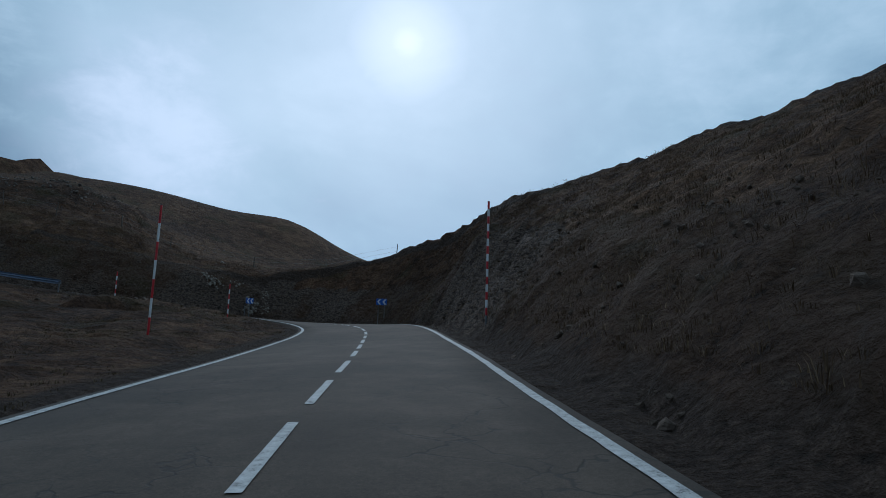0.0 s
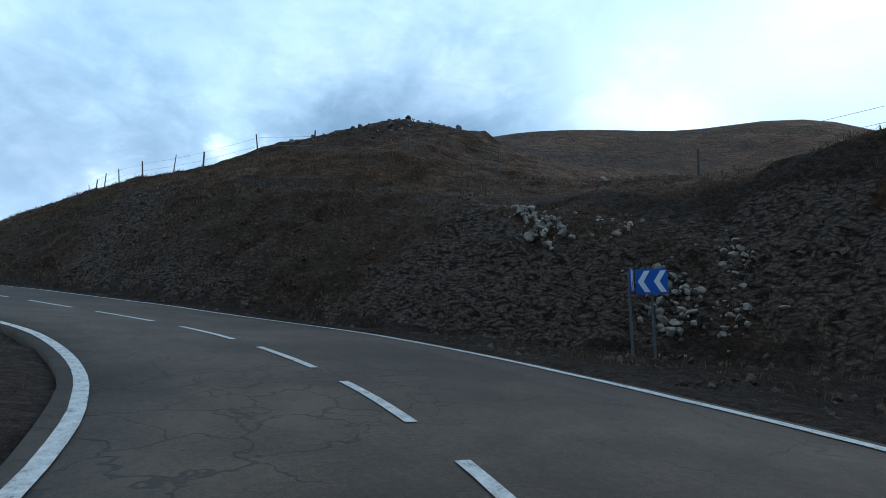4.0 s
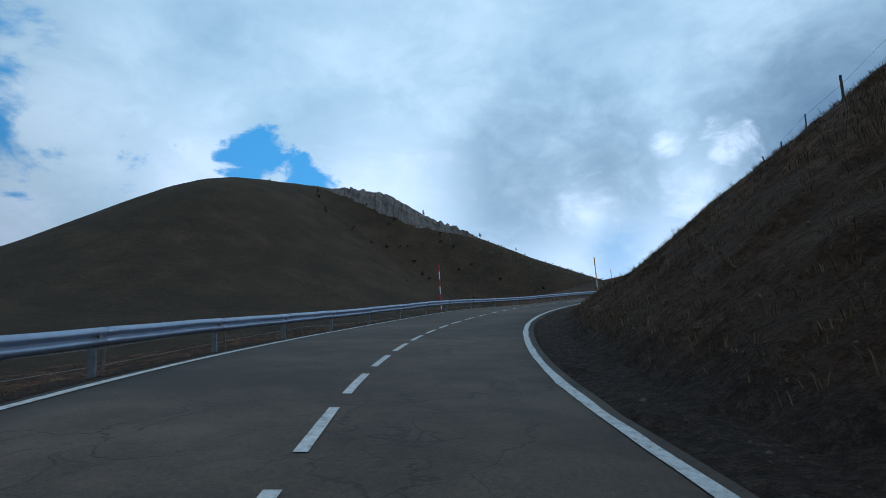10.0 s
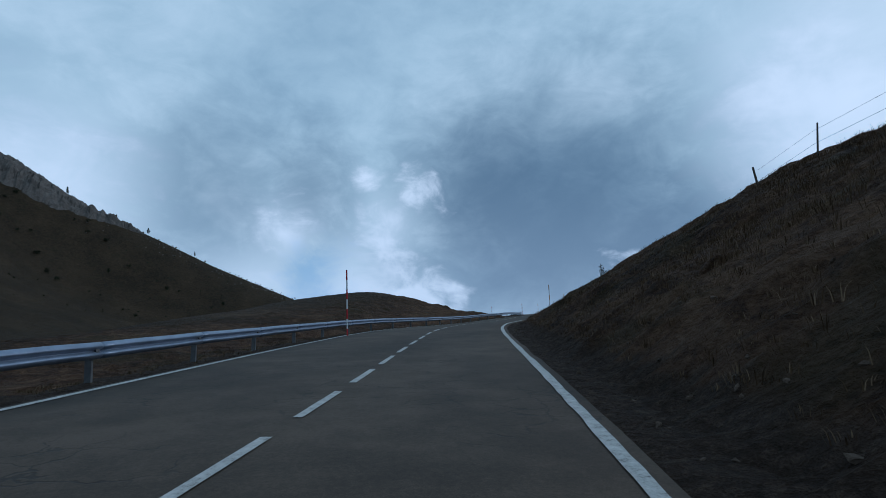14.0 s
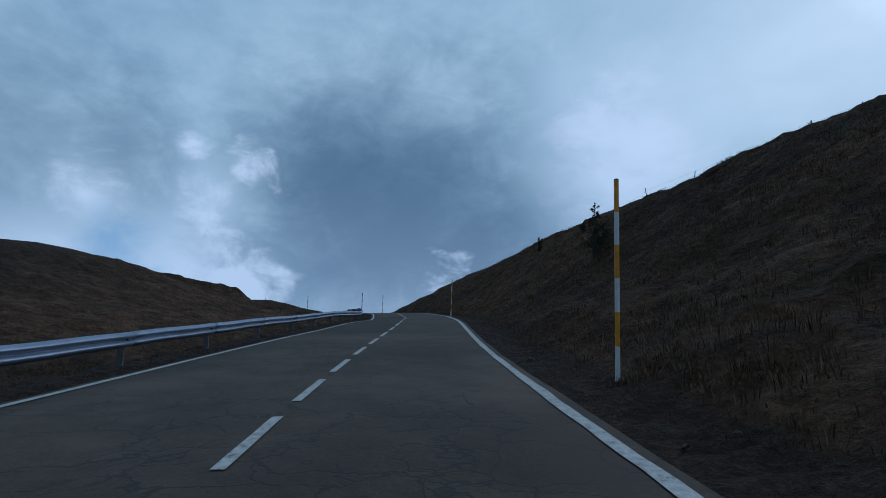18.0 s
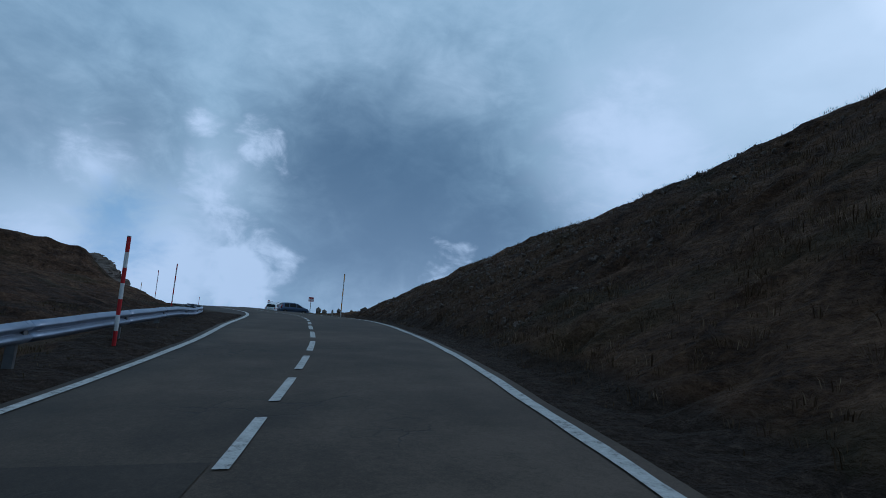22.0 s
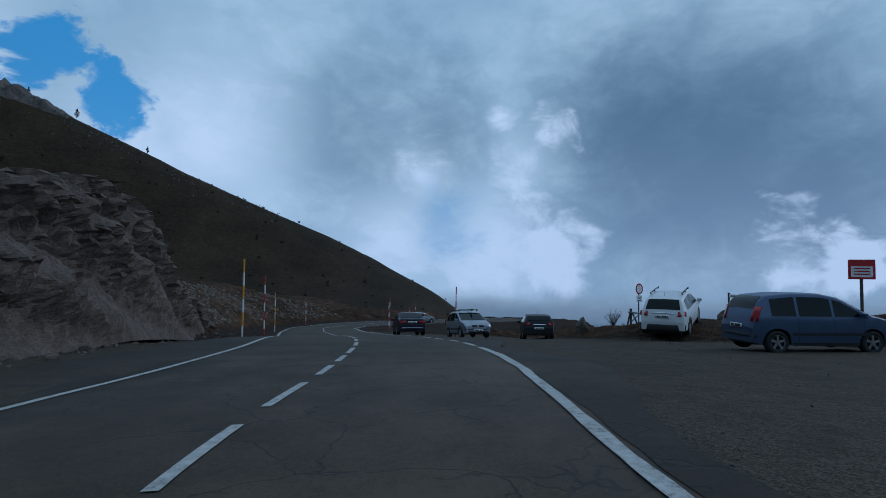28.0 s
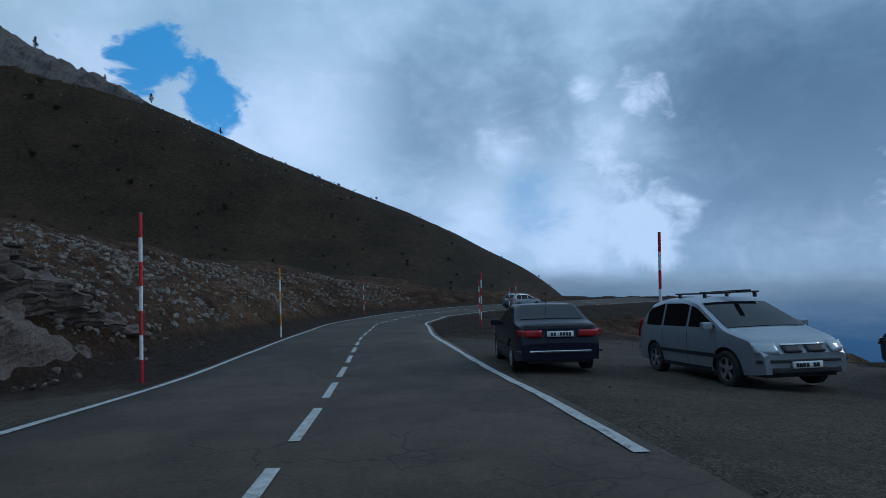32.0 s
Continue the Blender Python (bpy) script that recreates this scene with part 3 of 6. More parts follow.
def land(x, y):
    """The ground's height and its masks (earth, shale, gravel) at places x, y."""
    x, y = np.asarray(x, float), np.asarray(y, float)
    s, l = station(x, y)
    cz, ct = np.interp(s, ST, CZ), np.interp(s, ST, CT)
    hr, hl = half_right(s), half_left(s)
    right = l > 0
    d = np.where(right, l - hr, -l - hl)
    edge = cz + np.where(right, hr, -hl) * ct
    base = hills(x, y)
    wob = 1 + 0.12 * vnoise(x, y, 7.0, 1) + 0.03 * vnoise(x, y, 1.7, 2)

    def side(rows):
        d0, d1, h1, d2, h2, m3, r0, r1 = table(rows, s)
        dd = d
        fall, wide = np.interp(s, [300, 320], [0.04, 0.055]), np.interp(s, [312, 320], [3, 7])
        h = np.where(dd < d0, -fall * np.clip(dd - 0.2, 0, wide), 0)
        h = np.where((dd >= d0) & (dd < d1), -fall * np.clip(d0 - 0.2, 0, wide) + (h1 + fall * np.clip(d0 - 0.2, 0, wide)) * np.clip((dd - d0) / np.maximum(d1 - d0, 0.1), 0, 1) ** 0.85, h)
        h = np.where((dd >= d1) & (dd < d2), h1 + (h2 - h1) * np.clip((dd - d1) / np.maximum(d2 - d1, 0.1), 0, 1), h)
        h = np.where(dd >= d2, h2 + m3 * (dd - d2), h)
        w = smoothstep(dd, r0, r1)
        rough = smoothstep(dd, d0, d0 + 1.5) * (1 - 0.6 * smoothstep(dd, d2, d2 + 6))
        hh = h + np.clip(h, -3, 4) * (wob - 1) * smoothstep(dd, d0, d1 + 3)
        hh = hh + rough * (0.16 * vnoise(x, y, 1.3, 7) + 0.34 * vnoise(x, y, 4.0, 8))
        steep = np.where((dd > d0) & (dd < d1 + 1.0), np.clip((h1 / np.maximum(d1 - d0, 0.3)), 0, 1.4), 0)
        return (edge + hh) * (1 - w) + base * w, steep, d0

    zr, sr, fr = side(RIGHT)
    zl, sl, fl = side(LEFT)
    z = np.where(right, zr, zl)
    steep = np.where(right, sr, sl)
    foot = np.where(right, fr, fl)
    under = np.where(right, l < hr + 0.35, -l < hl + 0.35)
    z = np.where(under, np.minimum(z, cz + l * ct) - 0.12, z)
    earth = smoothstep(d, foot + 0.9, foot - 0.2) * 0.9
    shale = np.zeros_like(z)
    gravel = np.zeros_like(z)
    lay = smoothstep(s, 268, 276) * smoothstep(s, 345, 325)
    gravel = np.where(right, lay * smoothstep(d, foot + 1.5, foot - 1), smoothstep(s, 254, 266) * smoothstep(s, 330, 318) * smoothstep(d, foot + 0.6, foot - 0.6))
    earth = earth * (1 - gravel)
    shale = smoothstep(steep, 0.45, 1.0) * (0.42 + 0.55 * smoothstep(vnoise(x, y, 7.0, 21), -0.2, 0.4)) * (0.25 + 0.75 * smoothstep(s, 95, 70)) * (0.1 + 0.9 * smoothstep(s, 5, 25))
    earth = np.maximum(earth, 0.45 * smoothstep(steep, 0.3, 0.9))
    lip = table(RIGHT, s)[3] - 0.5 + 1.0 * vnoise(x, y, 6.0, 31)
    earth = np.maximum(earth, np.where(right & (s < 66), np.exp(-((d - lip) / 0.55) ** 2), 0))
    return z, np.clip(earth, 0, 1), np.clip(shale, 0, 1), np.clip(gravel, 0, 1), s, d, right


def height(x, y):
    return float(land(np.array([x]), np.array([y]))[0][0])


def build_ground():
    verts, faces, masks = [], [], []
    count = 0

    def sheet(x0, x1, y0, y1, step, keep, sink=0.0, noisy=0.0):
        nonlocal count
        nx, ny = int(round((x1 - x0) / step)) + 1, int(round((y1 - y0) / step)) + 1
        gx, gy = np.meshgrid(np.linspace(x0, x1, nx), np.linspace(y0, y1, ny), indexing="ij")
        gx, gy = gx.ravel(), gy.ravel()
        cell = (np.arange(nx - 1)[:, None] * ny + np.arange(ny - 1)[None]).ravel()
        cx, cy = gx[cell] + step / 2, gy[cell] + step / 2
        cell = cell[keep(cx, cy)]
        quad = np.stack([cell, cell + ny, cell + ny + 1, cell + 1], 1)
        used, inv = np.unique(quad, return_inverse=True)
        ux, uy = gx[used], gy[used]
        z, earth, shale, gravel, s, d, right = land(ux, uy)
        z = z - sink
        if noisy:
            jig = smoothstep(d, 0.6, 1.6) * noisy
            ux = ux + jig * step * 0.6 * (np.random.rand(len(ux)) - 0.5)
            uy = uy + jig * step * 0.6 * (np.random.rand(len(uy)) - 0.5)
            z = z + jig * (0.13 * (np.random.rand(len(z)) - 0.5)) * (1 + 1.4 * shale - 0.7 * gravel)
            crag = np.abs(vnoise(ux + 0.6 * z, uy - 0.4 * z, 1.5, 51)) + 0.6 * np.abs(vnoise(ux - 0.5 * z, uy + 0.7 * z, 0.8, 52))
            z = z + jig * smoothstep(d, 1.4, 3.0) * (0.75 * shale * (crag - 0.45) + 0.16 * (1 - gravel) * vnoise(ux, uy, 1.1, 53))
        verts.append(np.stack([ux, uy, z], 1))
        faces.append(inv.reshape(-1, 4) + count)
        masks.append(np.stack([earth, shale, gravel, np.where(right, smoothstep(d, 60, 160), smoothstep(d, 8, 34))], 1))
        count += len(ux)

    def band(lo, hi):
        def keep(cx, cy):
            s, l = station(cx, cy)
            return (np.abs(l) >= lo) & (np.abs(l) < hi)
        return keep

    sheet(-365, 40, -50, 195, 0.5, band(0, 26), 0.0, 1.0)
    sheet(-470, 160, -170, 310, 2.5, band(21, 130), 0.12)
    sheet(-760, 320, -480, 520, 10.0, band(106, 1e9), 0.8)
    sheet(-4200, 3900, -4000, 4000, 100.0, lambda cx, cy: (cx < -740) | (cx > 300) | (cy < -460) | (cy > 500), 2.0)
    v, f, k = np.concatenate(verts), np.concatenate(faces), np.concatenate(masks)
    me = bpy.data.meshes.new("ground")
    me.vertices.add(len(v))
    me.vertices.foreach_set("co", v.ravel())
    me.loops.add(f.size)
    me.loops.foreach_set("vertex_index", f.ravel())
    me.polygons.add(len(f))
    me.polygons.foreach_set("loop_start", np.arange(len(f)) * 4)
    me.polygons.foreach_set("use_smooth", np.ones(len(f), bool))
    for c, name in enumerate(("earth", "shale", "gravel", "heath")):
        me.attributes.new(name, "FLOAT", "POINT").data.foreach_set("value", k[:, c].astype(np.float32))
    me.update(calc_edges=True)
    me.materials.append(MAT["ground"])
    return tagged(new("ground", me), "brown dry mountain grassland with bare earth banks", "ground", kind="structure")


build_ground()


def strip(name, s0, s1, l0, l1, dz, mat, step=1.0, thick=0.0, wave=0.0):
    """A ribbon on the road's surface between two offsets (numbers or functions of the station)."""
    s = np.linspace(s0, s1, max(2, int(round((s1 - s0) / step)) + 1))
    f = lambda l: l(s) if callable(l) else np.full(len(s), float(l))
    a, b = f(l0), f(l1)
    if wave:
        a = a + wave * vnoise(s, s * 0, 0.8, 11)
        b = b + wave * vnoise(s, s * 0, 0.8, 12)
    cols = [on_road(s, a + (b - a) * k, dz) for k in np.linspace(0, 1, 2 if abs(b[0] - a[0]) < 1 else 7)]
    if thick:
        cols = [cols[0] - (0, 0, thick)] + cols + [cols[-1] - (0, 0, thick)]
    n, m = len(s), len(cols)
    v = np.stack(cols, 1).reshape(-1, 3)
    fs = [(i * m + j, i * m + j + 1, (i + 1) * m + j + 1, (i + 1) * m + j) for i in range(n - 1) for j in range(m - 1)]
    return finish(name, v, fs, mat, smooth=True)


road = tagged(new("road", strip("road", S_FIRST, S_LAST, lambda s: -half_left(s) - 0.22, lambda s: half_right(s) + 0.22, 0.0, MAT["road"], 1.0, 0.15, 0.05)),
              "worn grey asphalt mountain road with fine cracks", "road", kind="structure")


def build_backdrop():
    """The valley behind the pass, far off: a glowing sheet, its haze painted."""
    m, n = material("painted_haze_glow", 1.0, 0, 0.0)
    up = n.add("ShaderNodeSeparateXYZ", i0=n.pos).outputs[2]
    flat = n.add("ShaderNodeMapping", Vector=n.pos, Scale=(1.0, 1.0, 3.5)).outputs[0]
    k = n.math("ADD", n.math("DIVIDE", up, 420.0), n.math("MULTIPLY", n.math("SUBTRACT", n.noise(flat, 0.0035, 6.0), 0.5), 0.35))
    # Haze is put into the glow: dark blue low down, paler towards the top.
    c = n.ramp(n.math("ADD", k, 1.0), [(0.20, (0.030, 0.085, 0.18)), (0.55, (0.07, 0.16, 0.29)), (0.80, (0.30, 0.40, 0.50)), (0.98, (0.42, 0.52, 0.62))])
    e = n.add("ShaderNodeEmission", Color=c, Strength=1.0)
    clear = n.add("ShaderNodeBsdfTransparent")
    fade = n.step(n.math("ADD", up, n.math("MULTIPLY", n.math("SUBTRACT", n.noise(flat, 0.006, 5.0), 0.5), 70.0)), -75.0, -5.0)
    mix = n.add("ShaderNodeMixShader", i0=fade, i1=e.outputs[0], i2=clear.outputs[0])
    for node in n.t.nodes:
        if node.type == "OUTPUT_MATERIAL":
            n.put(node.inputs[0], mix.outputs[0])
    v, f = [], []
    for i in range(41):
        a = radians(-20 + 130 * i / 40)
        for z in (-420, -200, -60, 40):
            v.append((-250 - 1500 * math.sin(a), 110 + 1500 * math.cos(a), z))
        if i:
            f += [((i - 1) * 4 + j, i * 4 + j, i * 4 + j + 1, (i - 1) * 4 + j + 1) for j in range(3)]
    return tagged(new("backdrop", finish("backdrop", v, f, m, True)), "glowing backdrop sheet with painted blue haze behind the mountain pass", "backdrop", kind="structure")


build_backdrop()

# ---------------------------------------------------------------- road markings
def marking(name, s0, s1, l0, l1, label, wave=0.0, step=0.6):
    return tagged(new(name, strip(name, s0, s1, l0, l1, 0.011, MAT["paint"], step, 0.0, wave)), label, "road marking", kind="structure")


marking("edge_line_left", S_FIRST, S_LAST, lambda s: -half_left(s) - 0.07, lambda s: -half_left(s) + 0.07, "worn white painted edge line", 0.012)
for _a, _b in ((S_FIRST, 279.0), (289.0, 303.5), (316.5, S_LAST)):
    marking("edge_line_right", _a, _b, lambda s: half_right(s) - 0.075, lambda s: half_right(s) + 0.075, "worn white painted edge line", 0.03, 0.3)
# Where the centre dashes begin: stations and how many dashes on from the first.
DASH_MARKS = [(1.80, 0), (11.90, 3), (22.06, 7), (31.68, 10), (40.66, 13), (47.35, 15), (65.34, 21), (69.90, 23), (77.00, 26), (83.95, 29), (96.71, 34), (109.25, 39), (120.44, 43), (128.81, 46), (140.50, 50), (146.34, 52), (171.32, 60), (177.17, 62), (194.70, 68), (203.92, 71), (218.63, 75), (227.22, 78), (238.75, 83), (247.00, 86), (258.40, 90), (268.64, 94), (277.72, 98), (298.87, 106), (302.99, 108), (308.87, 110), (311.73, 111)]
DASH_AT, DASH_NO = np.array(DASH_MARKS).T
DASH_NO = np.r_[DASH_NO[0] - 16, DASH_NO, DASH_NO[-1] + 28]
DASH_AT = np.r_[DASH_AT[0] - 47, DASH_AT, DASH_AT[-1] + 80]
for _a in (279.9, 282.6, 285.3, 304.4, 307.1, 309.8, 312.5):
    marking("edge_dash", _a, _a + 1.75, lambda s: half_right(s) - 0.07, lambda s: half_right(s) + 0.07, "white painted edge dash beside the lay-by", 0.01)
for _k in range(int(DASH_NO[0]) + 1, int(DASH_NO[-1])):
    _a, _b = np.interp([_k, _k + 0.67], DASH_NO, DASH_AT)
    if _a > S_FIRST and _b < S_LAST:
        marking("centre_dash", float(_a), float(_b), -0.06, 0.06, "white painted centre-line dash", 0.008, 0.35)
marking("joint_line", 313.2, 313.24, lambda s: -1.4 + 0 * s, lambda s: half_right(s) - 0.3, "thin pale line across the lane", 0.0, 0.06)


# ---------------------------------------------------------------- guardrail
def along(s, l, dz=0.0):
    p = on_road(s, l, dz)
    i = int(np.argmin(np.abs(ST - s)))
    return Vector(p.tolist()), math.degrees(math.atan2(TAN[i, 1], TAN[i, 0]))


W_BEAM = [(0.0, 0.155), (0.012, 0.150), (0.055, 0.115), (0.080, 0.085), (0.080, 0.065), (0.055, 0.035), (0.012, 0.012), (0.0, 0.0),
          (0.012, -0.012), (0.055, -0.035), (0.080, -0.065), (0.080, -0.085), (0.055, -0.115), (0.012, -0.150), (0.0, -0.155)]


def build_guardrail(s0, s1):
    rail = tagged(new("guardrail"), "galvanised steel crash barrier on short posts beside the road", "guardrail")
    at, _ = along(s0, -float(half_left(s0)) - 0.8)
    rail.location = at
    inv = rail.location.copy()
    n = int((s1 - s0) / 4.0)
    post = bmesh.new()
    box(post, (0.006, 0.12, 1.25), Matrix.Translation((0, 0, -0.125)))
    box(post, (0.055, 0.006, 1.25), Matrix.Translation((0.025, 0.06, -0.125)))
    box(post, (0.055, 0.006, 1.25), Matrix.Translation((0.025, -0.06, -0.125)))
    post_me = bpy.data.meshes.new("post")
    post.to_mesh(post_me)
    post_me.materials.append(MAT["post_steel"])
    spacer = bmesh.new()
    box(spacer, (0.10, 0.16, 0.20), None, 0.01)
    spacer_me = bpy.data.meshes.new("spacer")
    spacer.to_mesh(spacer_me)
    spacer_me.materials.append(MAT["post_steel"])
    drop = lambda s: float(np.interp(s, [236, 250, 275], [0.0, 0.38, 0.5]))
    line = lambda s: -half_left(s) - np.interp(s, [s0, s0 + 6, 228, 250, s1], [1.5, 0.75, 0.8, 1.7, 3.0])
    for k in range(n + 1):
        s = s0 + 4.0 * k
        p = on_road(s, line(s), -drop(s))
        i = int(np.argmin(np.abs(ST - s)))
        a = math.atan2(TAN[i, 1], TAN[i, 0])
        ob = new("post", post_me)
        ob.parent = rail
        ob.matrix_basis = Matrix.Translation(Vector(p.tolist()) - inv + Vector((-math.sin(a) * 0.16, math.cos(a) * 0.16, 0.05))) @ Matrix.Rotation(a, 4, "Z") @ Matrix.Rotation(radians(1.5 * math.sin(k * 2.3)), 4, "X")
        sp = new("spacer", spacer_me)
        sp.parent = rail
        sp.matrix_basis = Matrix.Translation(Vector(p.tolist()) - inv + Vector((-math.sin(a) * 0.07, math.cos(a) * 0.07, 0.53))) @ Matrix.Rotation(a, 4, "Z")
        if k == n:
            break
        ss = np.linspace(s, s + 4.12, 9)
        v, f = [], []
        m = len(W_BEAM)
        for j, q in enumerate(ss):
            base = on_road(q, line(q), -drop(q))
            i = int(np.argmin(np.abs(ST - q)))
            sag = 0.005 * math.sin(q * 0.9) + 0.004 * math.sin(q * 2.3)
            out = 0.004 if j == 8 else 0.0
            for dx, dz in W_BEAM:
                v.append(base + np.r_[NRM[i] * (dx - 0.04 + out), 0.55 + dz + sag] - np.array(inv))
            if j:
                f += [((j - 1) * m + c, (j - 1) * m + c + 1, j * m + c + 1, j * m + c) for c in range(m - 1)]
        b = new("beam", finish("beam", v, f, MAT["steel"], True))
        b.parent = rail
        mod = b.modifiers.new("sheet", "SOLIDIFY")
        mod.thickness = 0.004
    return rail


build_guardrail(60.0, 272.0)


# ---------------------------------------------------------------- snow poles
def numeral(text, size, parent, at):
    """Small black figures that face -y."""
    cu = bpy.data.curves.new("numeral", "FONT")
    cu.body, cu.size, cu.align_x, cu.extrude = text, size, "CENTER", 0.001
    tmp = bpy.data.objects.new("numeral", cu)
    scene.collection.objects.link(tmp)
    bpy.context.view_layer.update()
    me = bpy.data.meshes.new_from_object(tmp.evaluated_get(bpy.context.evaluated_depsgraph_get()))
    bpy.data.objects.remove(tmp)
    me.materials.clear()
    me.materials.append(MAT["wood"])
    ob = part("numeral", me, None, parent, "small black figures")
    ob.matrix_basis = Matrix.Translation(at) @ Matrix.Rotation(radians(90), 4, "X")
    return ob


def snow_pole(x, y, colour, tall=3.2, lean=(0.0, 0.0), label=None):
    z = height(x, y) - 0.03
    thing = tagged(new("snow_pole"), label or ("tall %s and white banded snow pole on the verge" % ("ochre yellow" if colour == "yellow" else "red")),
                   "snow pole", group="snow poles along the road")
    thing.matrix_basis = pose(x, y, z, lean[0], lean[1], 0)
    n = 15 if colour == "tall" else 7 if colour == "red" else 6
    scaled = colour == "tall"
    colour = "red" if scaled else colour
    r = 0.042 if scaled else 0.037
    h = tall / n
    for k in range(n):
        c = colour if (n - 1 - k) % 2 == 0 else "white"
        band = bmesh.new()
        cyl(band, r, r, h, Matrix.Translation((0, 0, h * k)), 12)
        part("band", band, MAT[c], thing, smooth=False)
    cap = bmesh.new()
    cyl(cap, r * 1.04, r * 0.9, 0.02, Matrix.Translation((0, 0, tall - 0.004)), 12)
    part("cap", cap, MAT["post_steel"], thing)
    if scaled:
        foot = bmesh.new()
        cyl(foot, r * 0.9, r * 0.9, 0.62, Matrix.Translation((0, 0, -0.2)), 12)
        part("foot", foot, MAT["post_steel"], thing)
        for ob in thing.children:
            if not ob.name.startswith("foot"):
                ob.location.z += 0.38
        for k, text in enumerate(("0", "0,5", "1", "1,5", "2", "2,5", "3")):
            numeral(text, 0.055, thing, (0.0, -r - 0.003, 0.38 + 0.02 + 2 * h * k))
    return thing


# x, y, colour, height of the top (or the pole's own length where it is below 5)
POLES = [
    (1.08, 18.84, "tall", 6.19), (-14.0, 32.0, "red", 2.1), (-9.85, 16.5, "red", 5.3), (-24.6, 37.4, "red", 2.2), (-58.15, 34.72, "yellow", 8.86), (-53.76, 27.59, "red", 9.16),
    (-94.7, 25.85, "red", 12.06), (-95.93, 37.05, "yellow", 11.7), (-126.83, 42.8, "red", 13.38), (-148.0, 68.7, "yellow", 14.87), (-176.65, 90.6, "yellow", 16.25),
    (-189.13, 90.15, "red", 15.43), (-212.5, 108.56, "yellow", 16.89), (-216.3, 98.2, "red", 16.4), (-244.3, 103.8, "red", 16.9), (-259.4, 105.5, "yellow", 3.3),
    (-271.3, 116.7, "red", 3.3), (-269.12, 104.92, "red", 14.86), (-284.0, 103.6, "yellow", 3.3), (-309.0, 104.2, "red", 3.2),
    (-289.6, 113.6, "red", 3.2), (-299.0, 114.2, "red", 3.0), (-311.0, 118.6, "red", 3.0), (-302.0, 116.8, "red", 2.6)]
for _x, _y, _c, _h in POLES:
    _h = _h if _h < 5 else _h - height(_x, _y) - (0.38 if _c == "tall" else 0.0)
    snow_pole(_x, _y, _c, _h, (random.uniform(-0.8, 0.8), random.uniform(-0.8, 0.8)))


# ---------------------------------------------------------------- fences
def build_fence(name, pts, tall, label, spacing_note="fence posts"):
    """Leaning wooden posts with two wires between them, along a row of places."""
    fence = tagged(new(name), label, "fence")
    x0, y0 = pts[0]
    fence.location = (x0, y0, height(x0, y0))
    tops = []
    for k, (x, y) in enumerate(pts):
        z = height(x, y)
        bm = bmesh.new()
        r = 0.045 + 0.012 * math.sin(k * 3.7)
        h = tall * (1 + 0.12 * math.sin(k * 2.1 + 1))
        cyl(bm, r * 1.15, r * 0.85, h + 0.4, None, 7)
        bmesh.ops.rotate(bm, verts=bm.verts, cent=(0, 0, 0), matrix=Matrix.Rotation(radians(6 * math.sin(k * 1.7)), 3, "X") @ Matrix.Rotation(radians(7 * math.sin(k * 2.9 + 0.6)), 3, "Y"))
        for v in bm.verts:
            v.co += Vector((x - x0, y - y0, z - 0.4 - fence.location.z))
        top = Vector((x - x0, y - y0, z - fence.location.z))
        tops.append(top)
        part("post", bm, MAT["wood"], fence)
    for lvl in (0.45, 0.85):
        for a, b in zip(tops, tops[1:]):
            cu = bmesh.new()
            p, q = a + Vector((0, 0, tall * lvl)), b + Vector((0, 0, tall * lvl))
            d = q - p
            cyl(cu, 0.006, 0.006, d.length, Matrix.Translation(p) @ d.to_track_quat("Z", "Y").to_matrix().to_4x4(), 4)
            part("wire", cu, MAT["wire"], fence)
    return fence


def beside(s, d, side=1):
    """A place d metres out from the edge line, on the right (1) or the left (-1)."""
    l = float(half_right(s)) + d if side > 0 else -float(half_left(s)) - d
    return tuple(on_road(s, l)[:2].tolist())


build_fence("fence", [beside(s, 27) for s in range(-20, 26, 5)], 1.3, "old wire fence on leaning posts along the hill")
build_fence("fence", [beside(s, 13) for s in range(44, 64, 4)], 1.2, "thin pale wire fence above the rocky bank")
build_fence("fence", [beside(s, 12.5) for s in range(66, 166, 5)], 1.3, "old wire fence on leaning posts along the bank")
build_fence("fence", [beside(s, 27) for s in range(170, 252, 6)], 1.25, "old wire fence on leaning posts along the grassy slope")
build_fence("fence", [beside(s, 5.5, -1) for s in range(66, 140, 6)], 1.2, "thin wire fence behind the crash barrier")
build_fence("fence", [beside(s, 25 + 0.3 * (s - 268)) for s in range(268, 300, 4)], 1.5, "leaning fence posts along the grass mound")

# ---------------------------------------------------------------- stones and rock
def stone_mesh(name, seed, size, mat, detail=2, jag=0.28, flat=0.7):
    """An angular, faceted stone that rests on z = 0."""
    rnd = random.Random(seed)
    bm = bmesh.new()
    bmesh.ops.create_icosphere(bm, subdivisions=detail, radius=1.0)
    cuts = [(Vector((rnd.uniform(-1, 1), rnd.uniform(-1, 1), rnd.uniform(-0.6, 1))).normalized(), rnd.uniform(0.38, 0.80)) for _ in range(16)]
    off = Vector((rnd.uniform(0, 50), rnd.uniform(0, 50), rnd.uniform(0, 50)))
    for v in bm.verts:
        p = v.co.copy()
        p *= 1 + jag * noise.noise(p * 1.3 + off)
        for n, d in cuts:
            k = p.dot(n) - d
            if k > 0:
                p -= n * k
        v.co = p
    zmin = min(v.co.z for v in bm.verts)
    for v in bm.verts:
        v.co = Vector((v.co.x * size[0] / 2, v.co.y * size[1] / 2, (v.co.z - zmin * 0.75) * size[2] / 1.6))
    me = bpy.data.meshes.new(name)
    bm.to_mesh(me)
    bm.free()
    me.materials.append(mat)
    return me


